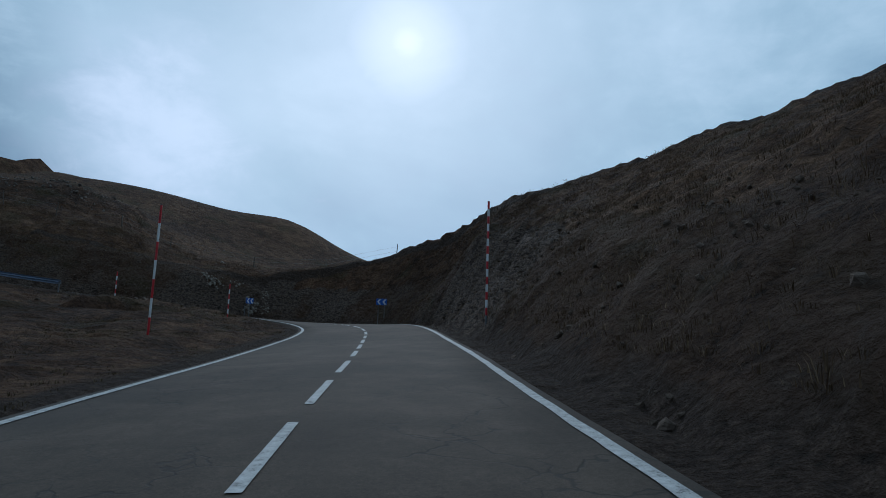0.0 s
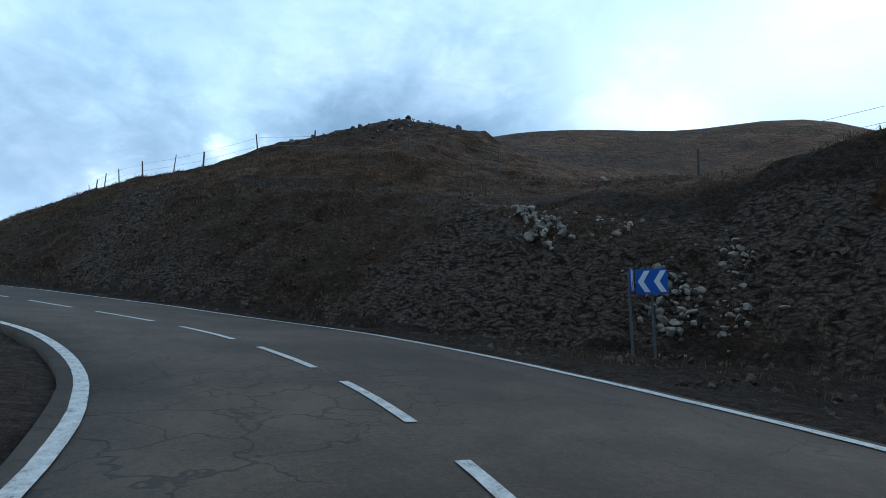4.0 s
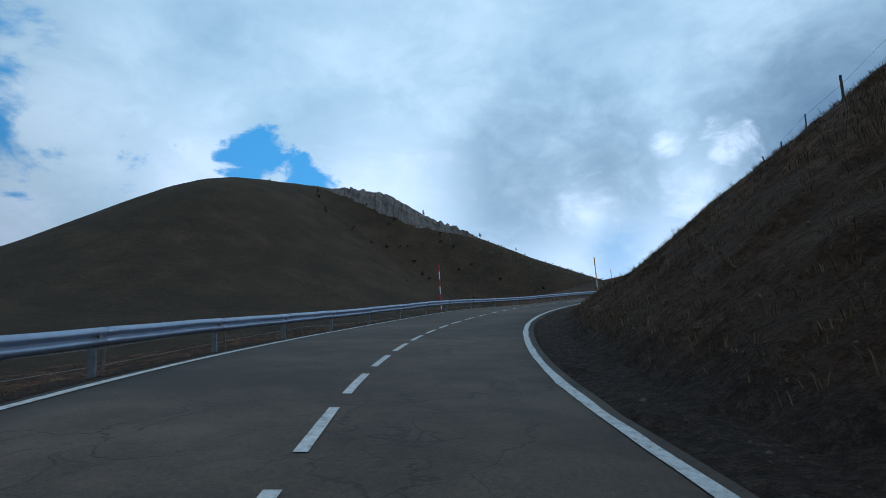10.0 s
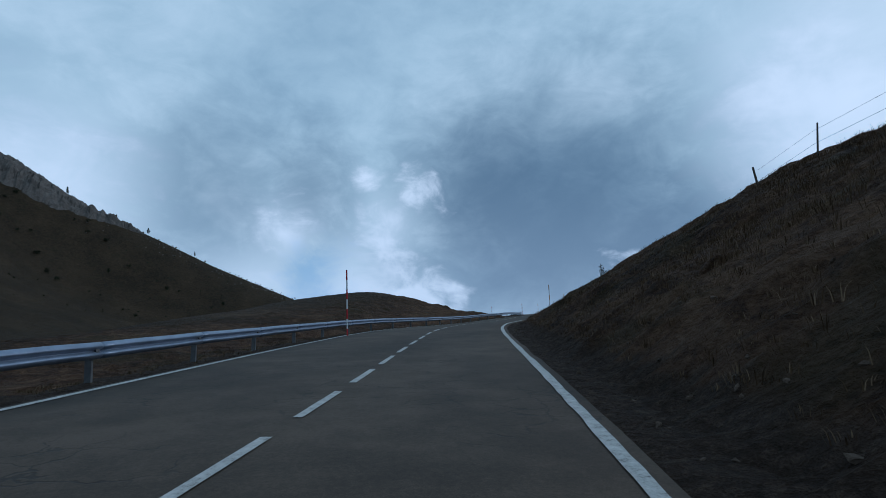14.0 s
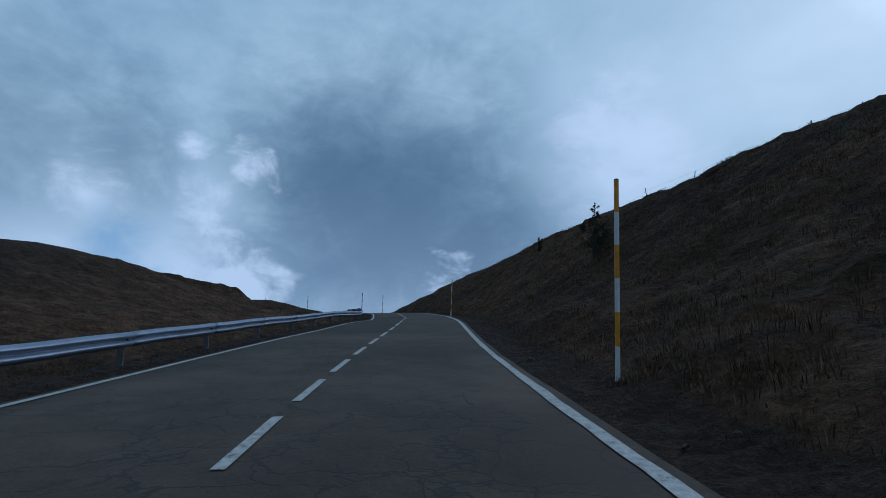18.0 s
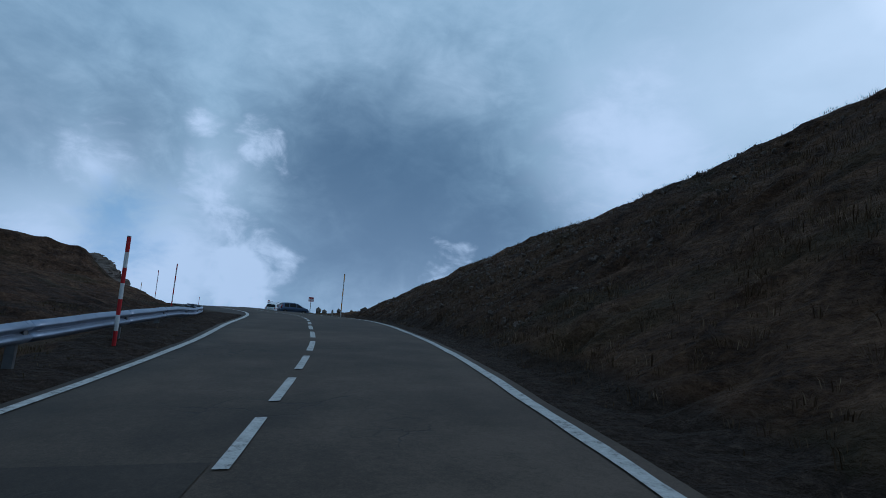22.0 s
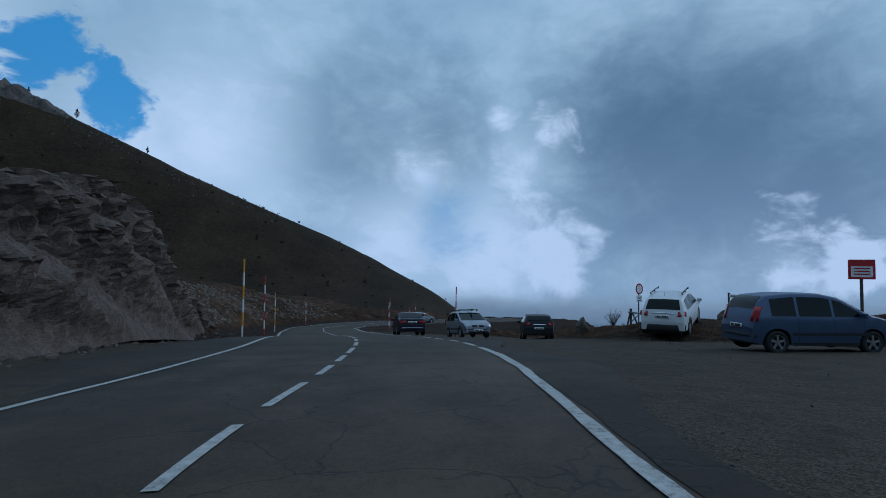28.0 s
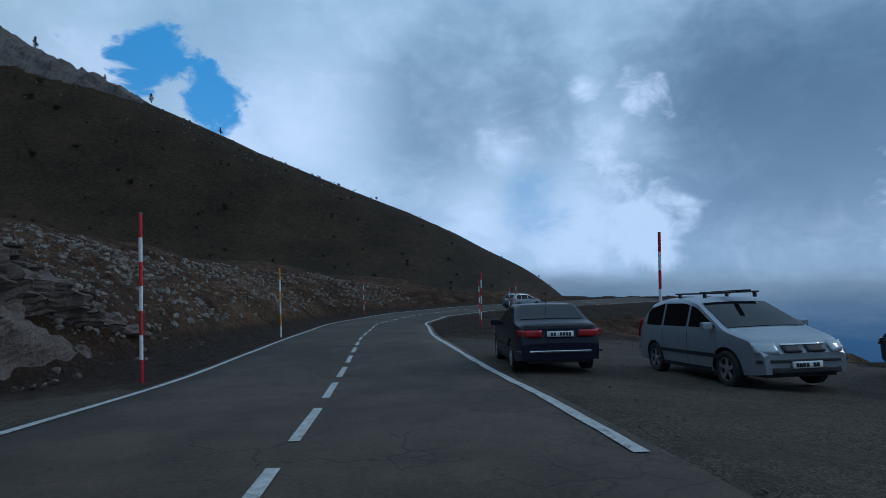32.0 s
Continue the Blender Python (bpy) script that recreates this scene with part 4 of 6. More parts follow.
def boulder(x, y, size, seed, label="rough pale boulder at the edge of the lay-by", turn=0.0):
    ob = new("boulder", stone_mesh("boulder", seed, size, MAT["rock"], 3, 0.35))
    ob.matrix_basis = pose(x, y, height(x, y) - 0.06 * size[2], 0, 0, turn)
    return tagged(ob, label, "boulder", group="boulders round the lay-by")


boulder(-260.4, 120.8, (0.85, 0.7, 0.8), 3, "brown pointed boulder at the edge of the lay-by", 30)
boulder(-262.2, 133.4, (1.5, 1.2, 1.1), 5, "grey boulder on the grass mound", 10)
boulder(-259.6, 133.0, (1.2, 1.0, 0.8), 6, "grey boulder on the grass mound", 70)
boulder(-256.0, 133.8, (1.7, 1.2, 1.2), 7, "large grey boulder on the grass mound", 120)
boulder(-253.6, 134.6, (1.1, 0.9, 0.7), 8, "grey boulder on the grass mound", 200)
boulder(-249.6, 134.4, (1.5, 1.1, 0.9), 9, "grey boulder on the grass mound", 250)
boulder(-265.4, 131.8, (1.0, 0.9, 0.7), 10, "grey boulder on the grass mound", 300)


def rock_face(name, s0, s1, d0, d1, top, side, mat, label, seed, step=0.35, rough=1.0):
    """A jagged rock cut: a sheet from the verge up to its crest, broken into slabs and ledges."""
    ns, nd = int((s1 - s0) / step), 46
    v, f = [], []
    for i in range(ns + 1):
        s = s0 + (s1 - s0) * i / ns
        edge = min(1.0, (s - s0) / 3.0, (s1 - s) / 3.0)
        h = top(s) * max(0.0, edge) ** 0.6
        for j in range(nd + 1):
            u = j / nd
            if u < 0.8:
                k = u / 0.8
                d = d0 + (d1 - d0) * (0.30 * k + 0.10 * math.sin(k * 9 + s * 0.7) * k * (1 - k) * 4)
                z = h * k
            else:
                k = (u - 0.8) / 0.2
                d = d0 + (d1 - d0) * (0.30 + 0.70 * k)
                z = h * (1 - 0.25 * k) - 1.5 * k * k
            q = Vector((s * 0.55, d * 0.9 + z * 0.25, z * 0.55 + seed))
            cell = noise.cell(Vector((s * 0.9 + z * 0.35, seed, z * 1.1 - s * 0.25)))
            cell2 = noise.cell(Vector((s * 2.1 - z * 0.6, seed + 7, z * 2.3)))
            cell3 = noise.cell(Vector((s * 4.7 - z * 1.9, seed + 11, z * 4.1 + s * 0.8)))
            ridge = 1 - abs(noise.noise(Vector((s * 1.3 - z * 0.5, d, z * 0.45 + seed)) * 1.6))
            push = rough * (0.55 * noise.noise(q) + 0.20 * (cell - 0.5) + 0.26 * (cell2 - 0.5) + 0.24 * (cell3 - 0.5) + 0.45 * ridge + 0.34 * noise.noise(q * 3.0) + 0.26 * noise.noise(q * 7.0))
            push *= min(1.0, k if u < 0.8 else 1.0)
            l = float(half_right(s)) + d - push if side > 0 else -float(half_left(s)) - d + push
            p = on_road(s, l)
            zz = z + rough * 0.25 * noise.noise(q * 2.2 + Vector((9, 3, 1))) * (1 if u > 0.1 else 0)
            v.append((p[0], p[1], p[2] - 0.12 + zz))
        if i:
            m = nd + 1
            f += [((i - 1) * m + j, (i - 1) * m + j + 1, i * m + j + 1, i * m + j) if side < 0 else ((i - 1) * m + j, i * m + j, i * m + j + 1, (i - 1) * m + j + 1) for j in range(nd)]
    ob = new(name, finish(name, v, f, mat))
    return tagged(ob, label, "rock face")


rock_face("rock_outcrop", 287.0, 337.0, 4.7, 12.0, lambda s: float(np.interp(s, [287, 295, 301, 308, 314, 319, 323, 328, 333, 337], [1.6, 2.8, 4.2, 5.4, 6.4, 6.9, 6.0, 4.4, 2.6, 1.2])), -1, MAT["cut_rock"],
          "jagged brown rock cut beside the road", 1.7, 0.2)

def scatter_stones(name, label, count, place, size, mat, seed, kinds=7):
    """Many loose stones joined into one object."""
    rnd = random.Random(seed)
    shapes = []
    for k in range(kinds):
        me = stone_mesh("tmp", seed * 31 + k, (1.0, 0.55 + 0.06 * k, 0.30 + 0.07 * k), mat, 1 if size[1] < 0.35 else 2, 0.45)
        shapes.append((np.array([v.co[:] for v in me.vertices]), [tuple(p.vertices) for p in me.polygons]))
        bpy.data.meshes.remove(me)
    pts = [place(rnd) for _ in range(count)]
    z, *_ = land(np.array([p[0] for p in pts]), np.array([p[1] for p in pts]))
    v, f, n = [], [], 0
    for (x, y), zz in zip(pts, z):
        a, b = shapes[rnd.randrange(kinds)]
        r = size[0] + (size[1] - size[0]) * rnd.random() ** 2.5
        m = np.array(Euler((rnd.uniform(-0.9, 0.9), rnd.uniform(-0.9, 0.9), rnd.uniform(0, 6.28))).to_matrix()) * r
        v.append(a @ m.T + (x, y, zz - 0.18 * r))
        f += [tuple(i + n for i in q) for q in b]
        n += len(a)
    ob = new(name, finish(name, np.concatenate(v), f, mat))
    return tagged(ob, label, "stones", kind="stuff")


def band_place(s0, s1, d0, d1, side=1, power=1.0):
    def place(rnd):
        return beside(rnd.uniform(s0, s1), d0 + (d1 - d0) * rnd.random() ** power, side)
    return place


scatter_stones("loose_stones", "loose broken shale at the foot of the bank", 1600, band_place(-10, 44, 0.9, 7.5, 1, 1.2), (0.05, 0.34), MAT["dark_rock"], 1)
scatter_stones("loose_stones", "loose broken shale over the rocky bank", 3200, band_place(44, 80, 0.9, 7.0, 1), (0.05, 0.30), MAT["dark_rock"], 2)
scatter_stones("pale_stones", "pale limestone blocks in the grassy bank", 360, lambda r: (lambda c: (c[0] + r.gauss(0, 0.34), c[1] + r.gauss(0, 0.30)))(r.choice([(-25.1, 51.7), (-24.3, 51.9), (-24.0, 51.4), (-25.5, 56.9), (-22.4, 52.5), (-19.4, 52.8), (-20.1, 51.9), (-20.3, 51.4), (-19.0, 51.7)])), (0.10, 0.48), MAT["pale_rock"], 3)
scatter_stones("loose_stones", "small stones along the foot of the bank", 1200, band_place(70, 160, 0.6, 3.5, 1, 1.5), (0.03, 0.20), MAT["dark_rock"], 4)
scatter_stones("loose_stones", "broken stones over the grassy bank", 6500, band_place(240, 274, 2.0, 13.0, 1), (0.05, 0.34), MAT["cut_rock"], 5)
scatter_stones("loose_stones", "small stones along the verge", 500, band_place(160, 232, 0.6, 5.0, 1, 1.6), (0.03, 0.22), MAT["dark_rock"], 6)
scatter_stones("pale_stones", "pale stones strewn over the slope above the road", 4200, band_place(330, 372, 5.0, 13.5, -1), (0.12, 0.62), MAT["scree"], 7)
scatter_stones("loose_stones", "fallen rock at the foot of the rock cut", 500, band_place(286, 338, 3.6, 6.0, -1), (0.05, 0.45), MAT["rock"], 8)
scatter_stones("gravel_stones", "loose gravel of the lay-by", 6500, band_place(266, 335, 0.4, 13.0, 1, 1.2), (0.018, 0.085), MAT["rock"], 9)
scatter_stones("loose_stones", "rocks at the inner side of the bend", 160, band_place(44, 60, 1.0, 9.0, -1), (0.1, 0.6), MAT["dark_rock"], 10)


# ---------------------------------------------------------------- road signs
def poly_part(name, pts, thick, mat, parent, y=0.0, label=""):
    """A flat plate of the outline pts in the x-z plane, facing -y."""
    bm = bmesh.new()
    a = [bm.verts.new((x, y, z)) for x, z in pts]
    b = [bm.verts.new((x, y + thick, z)) for x, z in pts]
    bm.faces.new(a)
    bm.faces.new(b[::-1])
    for i in range(len(pts)):
        j = (i + 1) % len(pts)
        bm.faces.new((a[j], a[i], b[i], b[j]))
    bmesh.ops.recalc_face_normals(bm, faces=bm.faces)
    return part(name, bm, mat, parent, label)


def rounded(w, h, r, x=0.0, z=0.0, n=4):
    out = []
    for cx, cz, a0 in ((w / 2 - r, h / 2 - r, 0), (-w / 2 + r, h / 2 - r, 90), (-w / 2 + r, -h / 2 + r, 180), (w / 2 - r, -h / 2 + r, 270)):
        for k in range(n + 1):
            a = radians(a0 + 90 * k / n)
            out.append((x + cx + r * math.cos(a), z + cz + r * math.sin(a)))
    return out


def post_part(parent, x, y, h, r=0.03, mat="post_steel", name="post"):
    bm = bmesh.new()
    cyl(bm, r, r, h + 0.3, Matrix.Translation((x, y, -0.3)), 10)
    return part(name, bm, MAT[mat], parent)


def chevron_sign(x, y, face, w, h, low, arrows=2, label="blue chevron bend sign with white arrows on steel posts", roll=0.0):
    """A bend marker: a blue board with white chevrons that point to the left, on two posts."""
    t = tagged(new("chevron_sign"), label, "road sign")
    t.matrix_basis = pose(x, y, height(x, y), 0, roll, face)
    poly_part("board", rounded(w, h, 0.05, 0, low + h / 2), 0.012, MAT["blue"], t, -0.05)
    poly_part("backing", rounded(w - 0.06, h - 0.08, 0.03, 0, low + h / 2), 0.02, MAT["post_steel"], t, -0.036)
    for k in range(arrows):
        cx = -w / 2 + w * (k + 0.5) / arrows
        q, b, hh = w / arrows * 0.36, w / arrows * 0.30, h * 0.42
        z = low + h / 2
        poly_part("arrow", [(cx - q, z), (cx + q - b, z + hh), (cx + q + 0.02, z + hh), (cx - q + b + 0.02, z), (cx + q + 0.02, z - hh), (cx + q - b, z - hh)], 0.004, MAT["sign_white"], t, -0.056, "white chevron")
    for sx in (-0.28, 0.28) if w > 0.7 else (0.0,):
        post_part(t, sx * w, 0.01, low + h * 0.85)
        clamp = bmesh.new()
        box(clamp, (0.08, 0.05, 0.04), Matrix.Translation((sx * w, -0.012, low + h * 0.5)))
        part("clamp", clamp, MAT["post_steel"], t)
    return t


chevron_sign(-6.87, 46.4, 15.0, 0.92, 0.54, 1.36)
chevron_sign(-19.83, 50.1, 36.0, 0.64, 0.54, 1.33, label="small blue chevron bend sign on a post below the bank")
chevron_sign(-20.1, 49.72, 118.0, 0.62, 0.50, 1.36, label="small blue chevron bend sign seen edge-on on a steel post")


def disc(n, r, x, z):
    return [(x + r * math.cos(2 * math.pi * k / n), z + r * math.sin(2 * math.pi * k / n)) for k in range(n)]


def round_sign(x, y, face):
    t = tagged(new("round_sign"), "round white sign with a red rim and a plate below", "road sign")
    t.matrix_basis = pose(x, y, height(x, y), 0, 0, face)
    post_part(t, 0, 0.03, 1.95, 0.03)
    poly_part("disc", disc(28, 0.27, 0, 1.68), 0.012, MAT["red"], t, -0.02, "red rim of the sign")
    poly_part("field", disc(28, 0.195, 0, 1.68), 0.004, MAT["sign_white"], t, -0.026, "white field of the sign")
    poly_part("plate", rounded(0.40, 0.32, 0.02, 0, 1.20), 0.010, MAT["sign_white"], t, -0.02, "small white plate")
    for k in range(3):
        poly_part("writing_bar", rounded(0.30 - 0.05 * k, 0.03, 0.01, 0, 1.28 - 0.08 * k), 0.003, MAT["wood"], t, -0.025)


def info_sign(x, y, face):
    t = tagged(new("notice_board"), "red and white notice board on a dark post", "notice board")
    t.matrix_basis = pose(x, y, height(x, y), 0, 0, face)
    post_part(t, 0, 0.03, 2.5, 0.045, "wood")
    poly_part("board", rounded(0.72, 0.62, 0.02, 0, 2.25), 0.03, MAT["red"], t, -0.03, "faded red board")
    poly_part("panel", rounded(0.58, 0.34, 0.02, 0, 2.18), 0.004, MAT["sign_white"], t, -0.035, "white panel")
    for k in range(3):
        poly_part("writing_bar", rounded(0.42, 0.04, 0.01, 0, 2.28 - 0.09 * k), 0.003, MAT["red"], t, -0.039)


def signpost(x, y, face):
    t = tagged(new("signpost"), "wooden signpost with one pointing arm", "signpost")
    t.matrix_basis = pose(x, y, height(x, y), 0, 0, face)
    bm = bmesh.new()
    box(bm, (0.10, 0.10, 1.75), Matrix.Translation((0, 0, 0.62)), 0.01)
    part("post", bm, MAT["wood"], t)
    poly_part("arm", [(0.0, 1.22), (0.36, 1.22), (0.44, 1.31), (0.36, 1.40), (0.0, 1.40)], 0.03, MAT["sign_white"], t, -0.09, "pale pointing arm")
    poly_part("writing_bar", rounded(0.24, 0.05, 0.01, 0.19, 1.31), 0.004, MAT["wood"], t, -0.095)


round_sign(-260.8, 123.9, 112)
info_sign(-250.4, 125.7, 62)
signpost(-263.5, 130.8, 62)


def barrier_gate(x, y, face):
    """A tilting barrier: a braced post, a long arm with stays, and a rest post."""
    t = tagged(new("barrier_gate"), "old tubular steel barrier on a braced post", "barrier")
    t.matrix_basis = pose(x, y, height(x, y), 0, 0, face)

    def tube(name, a, b, r, mat="wood"):
        a, b = Vector(a), Vector(b)
        d = b - a
        bm = bmesh.new()
        cyl(bm, r, r, d.length, Matrix.Translation(a) @ d.to_track_quat("Z", "Y").to_matrix().to_4x4(), 8)
        part(name, bm, MAT[mat], t)

    tube("post", (0, 0, -0.3), (0, 0, 0.86), 0.06)
    tube("brace", (-0.55, 0, -0.15), (-0.03, 0, 0.75), 0.04)
    tube("brace", (0.30, 0.35, -0.15), (0.02, 0.02, 0.75), 0.04)
    tube("arm", (-0.1, -0.06, 0.68), (2.2, -0.06, 0.72), 0.035, "post_steel")
    tube("stay", (0.05, -0.06, 0.15), (1.3, -0.06, 0.69), 0.022, "post_steel")
    tube("stay", (0.6, -0.06, 0.40), (0.6, -0.06, 0.69), 0.018, "post_steel")
    tube("rest_post", (2.15, 0, -0.3), (2.15, 0, 0.8), 0.055)


barrier_gate(-260.7, 123.4, -8)


def marker_post(x, y):
    t = tagged(new("marker_post"), "short square concrete marker post in the grass", "marker post")
    t.matrix_basis = pose(x, y, height(x, y), 2, -2, 20)
    bm = bmesh.new()
    box(bm, (0.14, 0.12, 0.85), Matrix.Translation((0, 0, 0.22)), 0.012)
    part("shaft", bm, MAT["pale_rock"], t)
    bm = bmesh.new()
    cyl(bm, 0.09, 0.06, 0.05, Matrix.Translation((0, 0, 0.64)), 4)
    part("cap", bm, MAT["white"], t)


marker_post(-225.4, 115.2)

# ---------------------------------------------------------------- parked cars
def car_paint(name, col, metal=0.35, rough=0.3):
    m, n = material(name, rough, metal, 0.5 if max(col) > 0.05 else 0.22)
    k = n.noise(n.co, 3.0, 5.0)
    g = n.noise(n.co, 60.0, 2.0)
    n.put(n.b.inputs["Base Color"], n.ramp(n.math("ADD", n.math("MULTIPLY", k, 0.7), n.math("MULTIPLY", g, 0.3)), [(0.3, tuple(c * 0.85 for c in col)), (0.7, col)]))
    n.put(n.b.inputs["Roughness"], n.math("ADD", n.math("MULTIPLY", k, 0.18), rough - 0.08))
    n.b.inputs["Coat Weight"].default_value = 0.08
    n.b.inputs["Coat Roughness"].default_value = 0.12
    return m


def glass_mat():
    m, n = material("tinted_car_glass", 0.06, 0, 0.22)
    n.put(n.b.inputs["Base Color"], (0.006, 0.007, 0.009, 1))
    n.put(n.b.inputs["Roughness"], n.math("ADD", n.math("MULTIPLY", n.noise(n.co, 5.0), 0.05), 0.03))
    return m


MAT.update(
    car_blue=car_paint("blue_grey_car_paint", (0.075, 0.11, 0.19)), car_white=car_paint("white_car_paint", (0.72, 0.74, 0.76), 0.0, 0.35),
    car_black=car_paint("black_car_paint", (0.006, 0.006, 0.008), 0.0, 0.38), car_silver=car_paint("silver_car_paint", (0.34, 0.365, 0.41), 0.45),
    car_navy=car_paint("dark_navy_car_paint", (0.008, 0.008, 0.022), 0.0, 0.36), car_grey=car_paint("grey_car_paint", (0.20, 0.22, 0.24), 0.6),
    glass=glass_mat(), rubber=plain("tyre_rubber", (0.016, 0.016, 0.017), 0.85, 0, 0.3, 12.0), rim=plain("alloy_rim", (0.42, 0.43, 0.45), 0.35, 0.8, 0.15, 10.0),
    trim=plain("black_plastic_trim", (0.020, 0.020, 0.022), 0.6, 0, 0.25, 10.0), tail=plain("red_tail_lens", (0.33, 0.012, 0.014), 0.2, 0, 0.2, 8.0),
    lamp=plain("clear_headlamp_lens", (0.40, 0.43, 0.46), 0.12, 0.3, 0.2, 8.0), chrome=plain("chrome_strip", (0.62, 0.63, 0.65), 0.15, 1.0, 0.1, 8.0),
    plate=plain("white_number_plate", (0.70, 0.71, 0.70), 0.5, 0, 0.1, 8.0), seat=plain("dark_seat_cloth", (0.03, 0.03, 0.034), 0.9, 0, 0.3, 20.0),
)


def build_car(name, label, x, y, turn, spec, paint):
    """A car from its side profile. spec: length, width, axle places, wheel radius, belt height, roof line points (x, z) from the nose (x = +L/2)
    to the tail, glass places. The car's front points along +x before it is turned."""
    L, W, xf, xr, R, belt = spec["L"], spec["W"], spec["xf"], spec["xr"], spec["R"], spec["belt"]
    px, pz = np.array(spec["top"]).T
    order = np.argsort(px)
    px, pz = px[order], pz[order]
    sill = spec.get("sill", 0.24)
    root = tagged(new(name), label, "car", group="parked cars")
    za = height(x + xf * math.cos(radians(turn)), y + xf * math.sin(radians(turn)))
    zb = height(x + xr * math.cos(radians(turn)), y + xr * math.sin(radians(turn)))
    m = Matrix.Translation((x, y, (za + zb) / 2)) @ Matrix.Rotation(radians(turn), 4, "Z") @ Matrix.Rotation(-math.atan2(za - zb, xf - xr), 4, "Y")
    root.matrix_basis = m

    def top(u):
        t = np.interp(u, px, pz)
        return (t * 2 + np.interp(u - 0.06, px, pz) + np.interp(u + 0.06, px, pz)) / 4

    def half(u):
        e = abs(u) / (L / 2)
        return W / 2 * (1 - (0.16 if u > 0 else 0.10) * e ** 5) - 0.02 * e ** 2

    def side(u, z):
        w = half(u)
        if z <= belt:
            return w * (1 - 0.05 * ((z - 0.62) / 0.45) ** 2)
        return w * (1 - 0.05 * ((belt - 0.62) / 0.45) ** 2) - (z - belt) * spec.get("tumble", 0.34)

    def bottom(u):
        zb_ = sill + 0.06 * (abs(u) / (L / 2)) ** 6
        for ax in (xf, xr):
            d = abs(u - ax)
            a = R + 0.07
            if d < a:
                zb_ = max(zb_, R + math.sqrt(a * a - d * d) * 0.98)
        return zb_

    us = np.unique(np.r_[np.linspace(-L / 2, L / 2, 64), xf - R - 0.07, xf + R + 0.07, xr - R - 0.07, xr + R + 0.07])
    rings = []
    for u in us:
        t, b = float(top(u)), bottom(u)
        ring = []
        zs = list(np.linspace(b, min(belt, t - 0.05), 8))
        if t - 0.05 > belt + 0.02:
            zs += list(np.linspace(belt, t - 0.05, 7)[1:])
        else:
            zs += [zs[-1]] * 6
        nose = 1.0
        for z in zs:
            ring.append((u, side(u, z) * nose, z))
        ys = side(u, zs[-1])
        for k, dz in ((0.96, 0.025), (0.86, 0.043), (0.6, 0.05), (0.3, 0.055), (0.0, 0.057)):
            ring.append((u, ys * k, zs[-1] + dz))
        ring = ring + [(a, -c, d) for a, c, d in ring[-2::-1]]
        rings.append(ring)
    n = len(rings[0])
    v = [p for r in rings for p in r]
    f = [(i * n + j, i * n + j + 1, (i + 1) * n + j + 1, (i + 1) * n + j) for i in range(len(rings) - 1) for j in range(n - 1)]
    f += [tuple(range(n)), tuple((len(rings) - 1) * n + j for j in range(n))[::-1]]
    me = finish("body", v, f, paint, True)
    me.set_sharp_from_angle(angle=radians(32))
    body = new("body", me)
    body.parent = root
    bm = bmesh.new()
    box(bm, (L - 0.25, W - 0.5, 0.34), Matrix.Translation((0, 0, 0.40)))
    part("underbody", bm, MAT["trim"], root)

    def patch(pname, x0, x1, lo, hi, sgn, mat, off=0.006, nx=8, nz=4, label=""):
        vs, fs = [], []
        for i in range(nx + 1):
            u = x0 + (x1 - x0) * i / nx
            a, b = lo(u), max(lo(u) + 0.005, hi(u))
            for j in range(nz + 1):
                z = a + (b - a) * j / nz
                vs.append((u, sgn * (side(u, z) + off), z))
        mm = nz + 1
        fs = [((i) * mm + j, (i + 1) * mm + j, (i + 1) * mm + j + 1, i * mm + j + 1) if sgn < 0 else (i * mm + j, i * mm + j + 1, (i + 1) * mm + j + 1, (i + 1) * mm + j) for i in range(nx) for j in range(nz)]
        ob = new(pname, finish(pname, vs, fs, mat, True))
        ob.parent = root
        if label:
            ob["label"] = label
        return ob

    for x0, x1 in spec["sidewin"]:
        for sgn in (-1, 1):
            patch("side_window", x0, x1, lambda u: belt + 0.03, lambda u: min(float(top(u)) - 0.11, spec["roof"] - 0.11), sgn, MAT["glass"])
    for sgn in (-1, 1):
        for dx in spec["seams"]:
            patch("door_seam", dx - 0.006, dx + 0.006, lambda u: sill + 0.10, lambda u: belt + 0.02, sgn, MAT["trim"], 0.003, 1, 6)
        for dx in spec["handles"]:
            patch("door_handle", dx - 0.09, dx + 0.09, lambda u: belt - 0.10, lambda u: belt - 0.07, sgn, spec.get("handle", paint), 0.03, 2, 1)
        patch("side_moulding", spec["mould"][0], spec["mould"][1], lambda u: 0.50, lambda u: 0.57, sgn, spec.get("mould_mat", MAT["trim"]), 0.012, 6, 1)
        patch("sill_trim", xr + R + 0.1, xf - R - 0.1, lambda u: sill - 0.01, lambda u: sill + 0.07, sgn, MAT["trim"], 0.008, 6, 1)

    def cross(pname, x0, x1, frac, mat, off, label=""):
        vs, fs = [], []
        nx, ny = 7, 8
        for i in range(nx + 1):
            u = x0 + (x1 - x0) * i / nx
            zt = float(top(u)) - 0.05
            w = side(u, zt)
            for j in range(ny + 1):
                k = -1 + 2 * j / ny
                crown = np.interp(abs(k * frac), [0, 0.3, 0.6, 0.86, 0.96, 1.0], [0.057, 0.055, 0.05, 0.043, 0.025, 0.0])
                vs.append((u + (off if x0 > 0 or spec.get("flip") else -off) * 0.5, k * w * frac, zt + crown + off))
        mm = ny + 1
        fs = [(i * mm + j, i * mm + j + 1, (i + 1) * mm + j + 1, (i + 1) * mm + j) for i in range(nx) for j in range(ny)]
        ob = new(pname, finish(pname, vs, fs, mat, True))
        ob.parent = root
        if label:
            ob["label"] = label

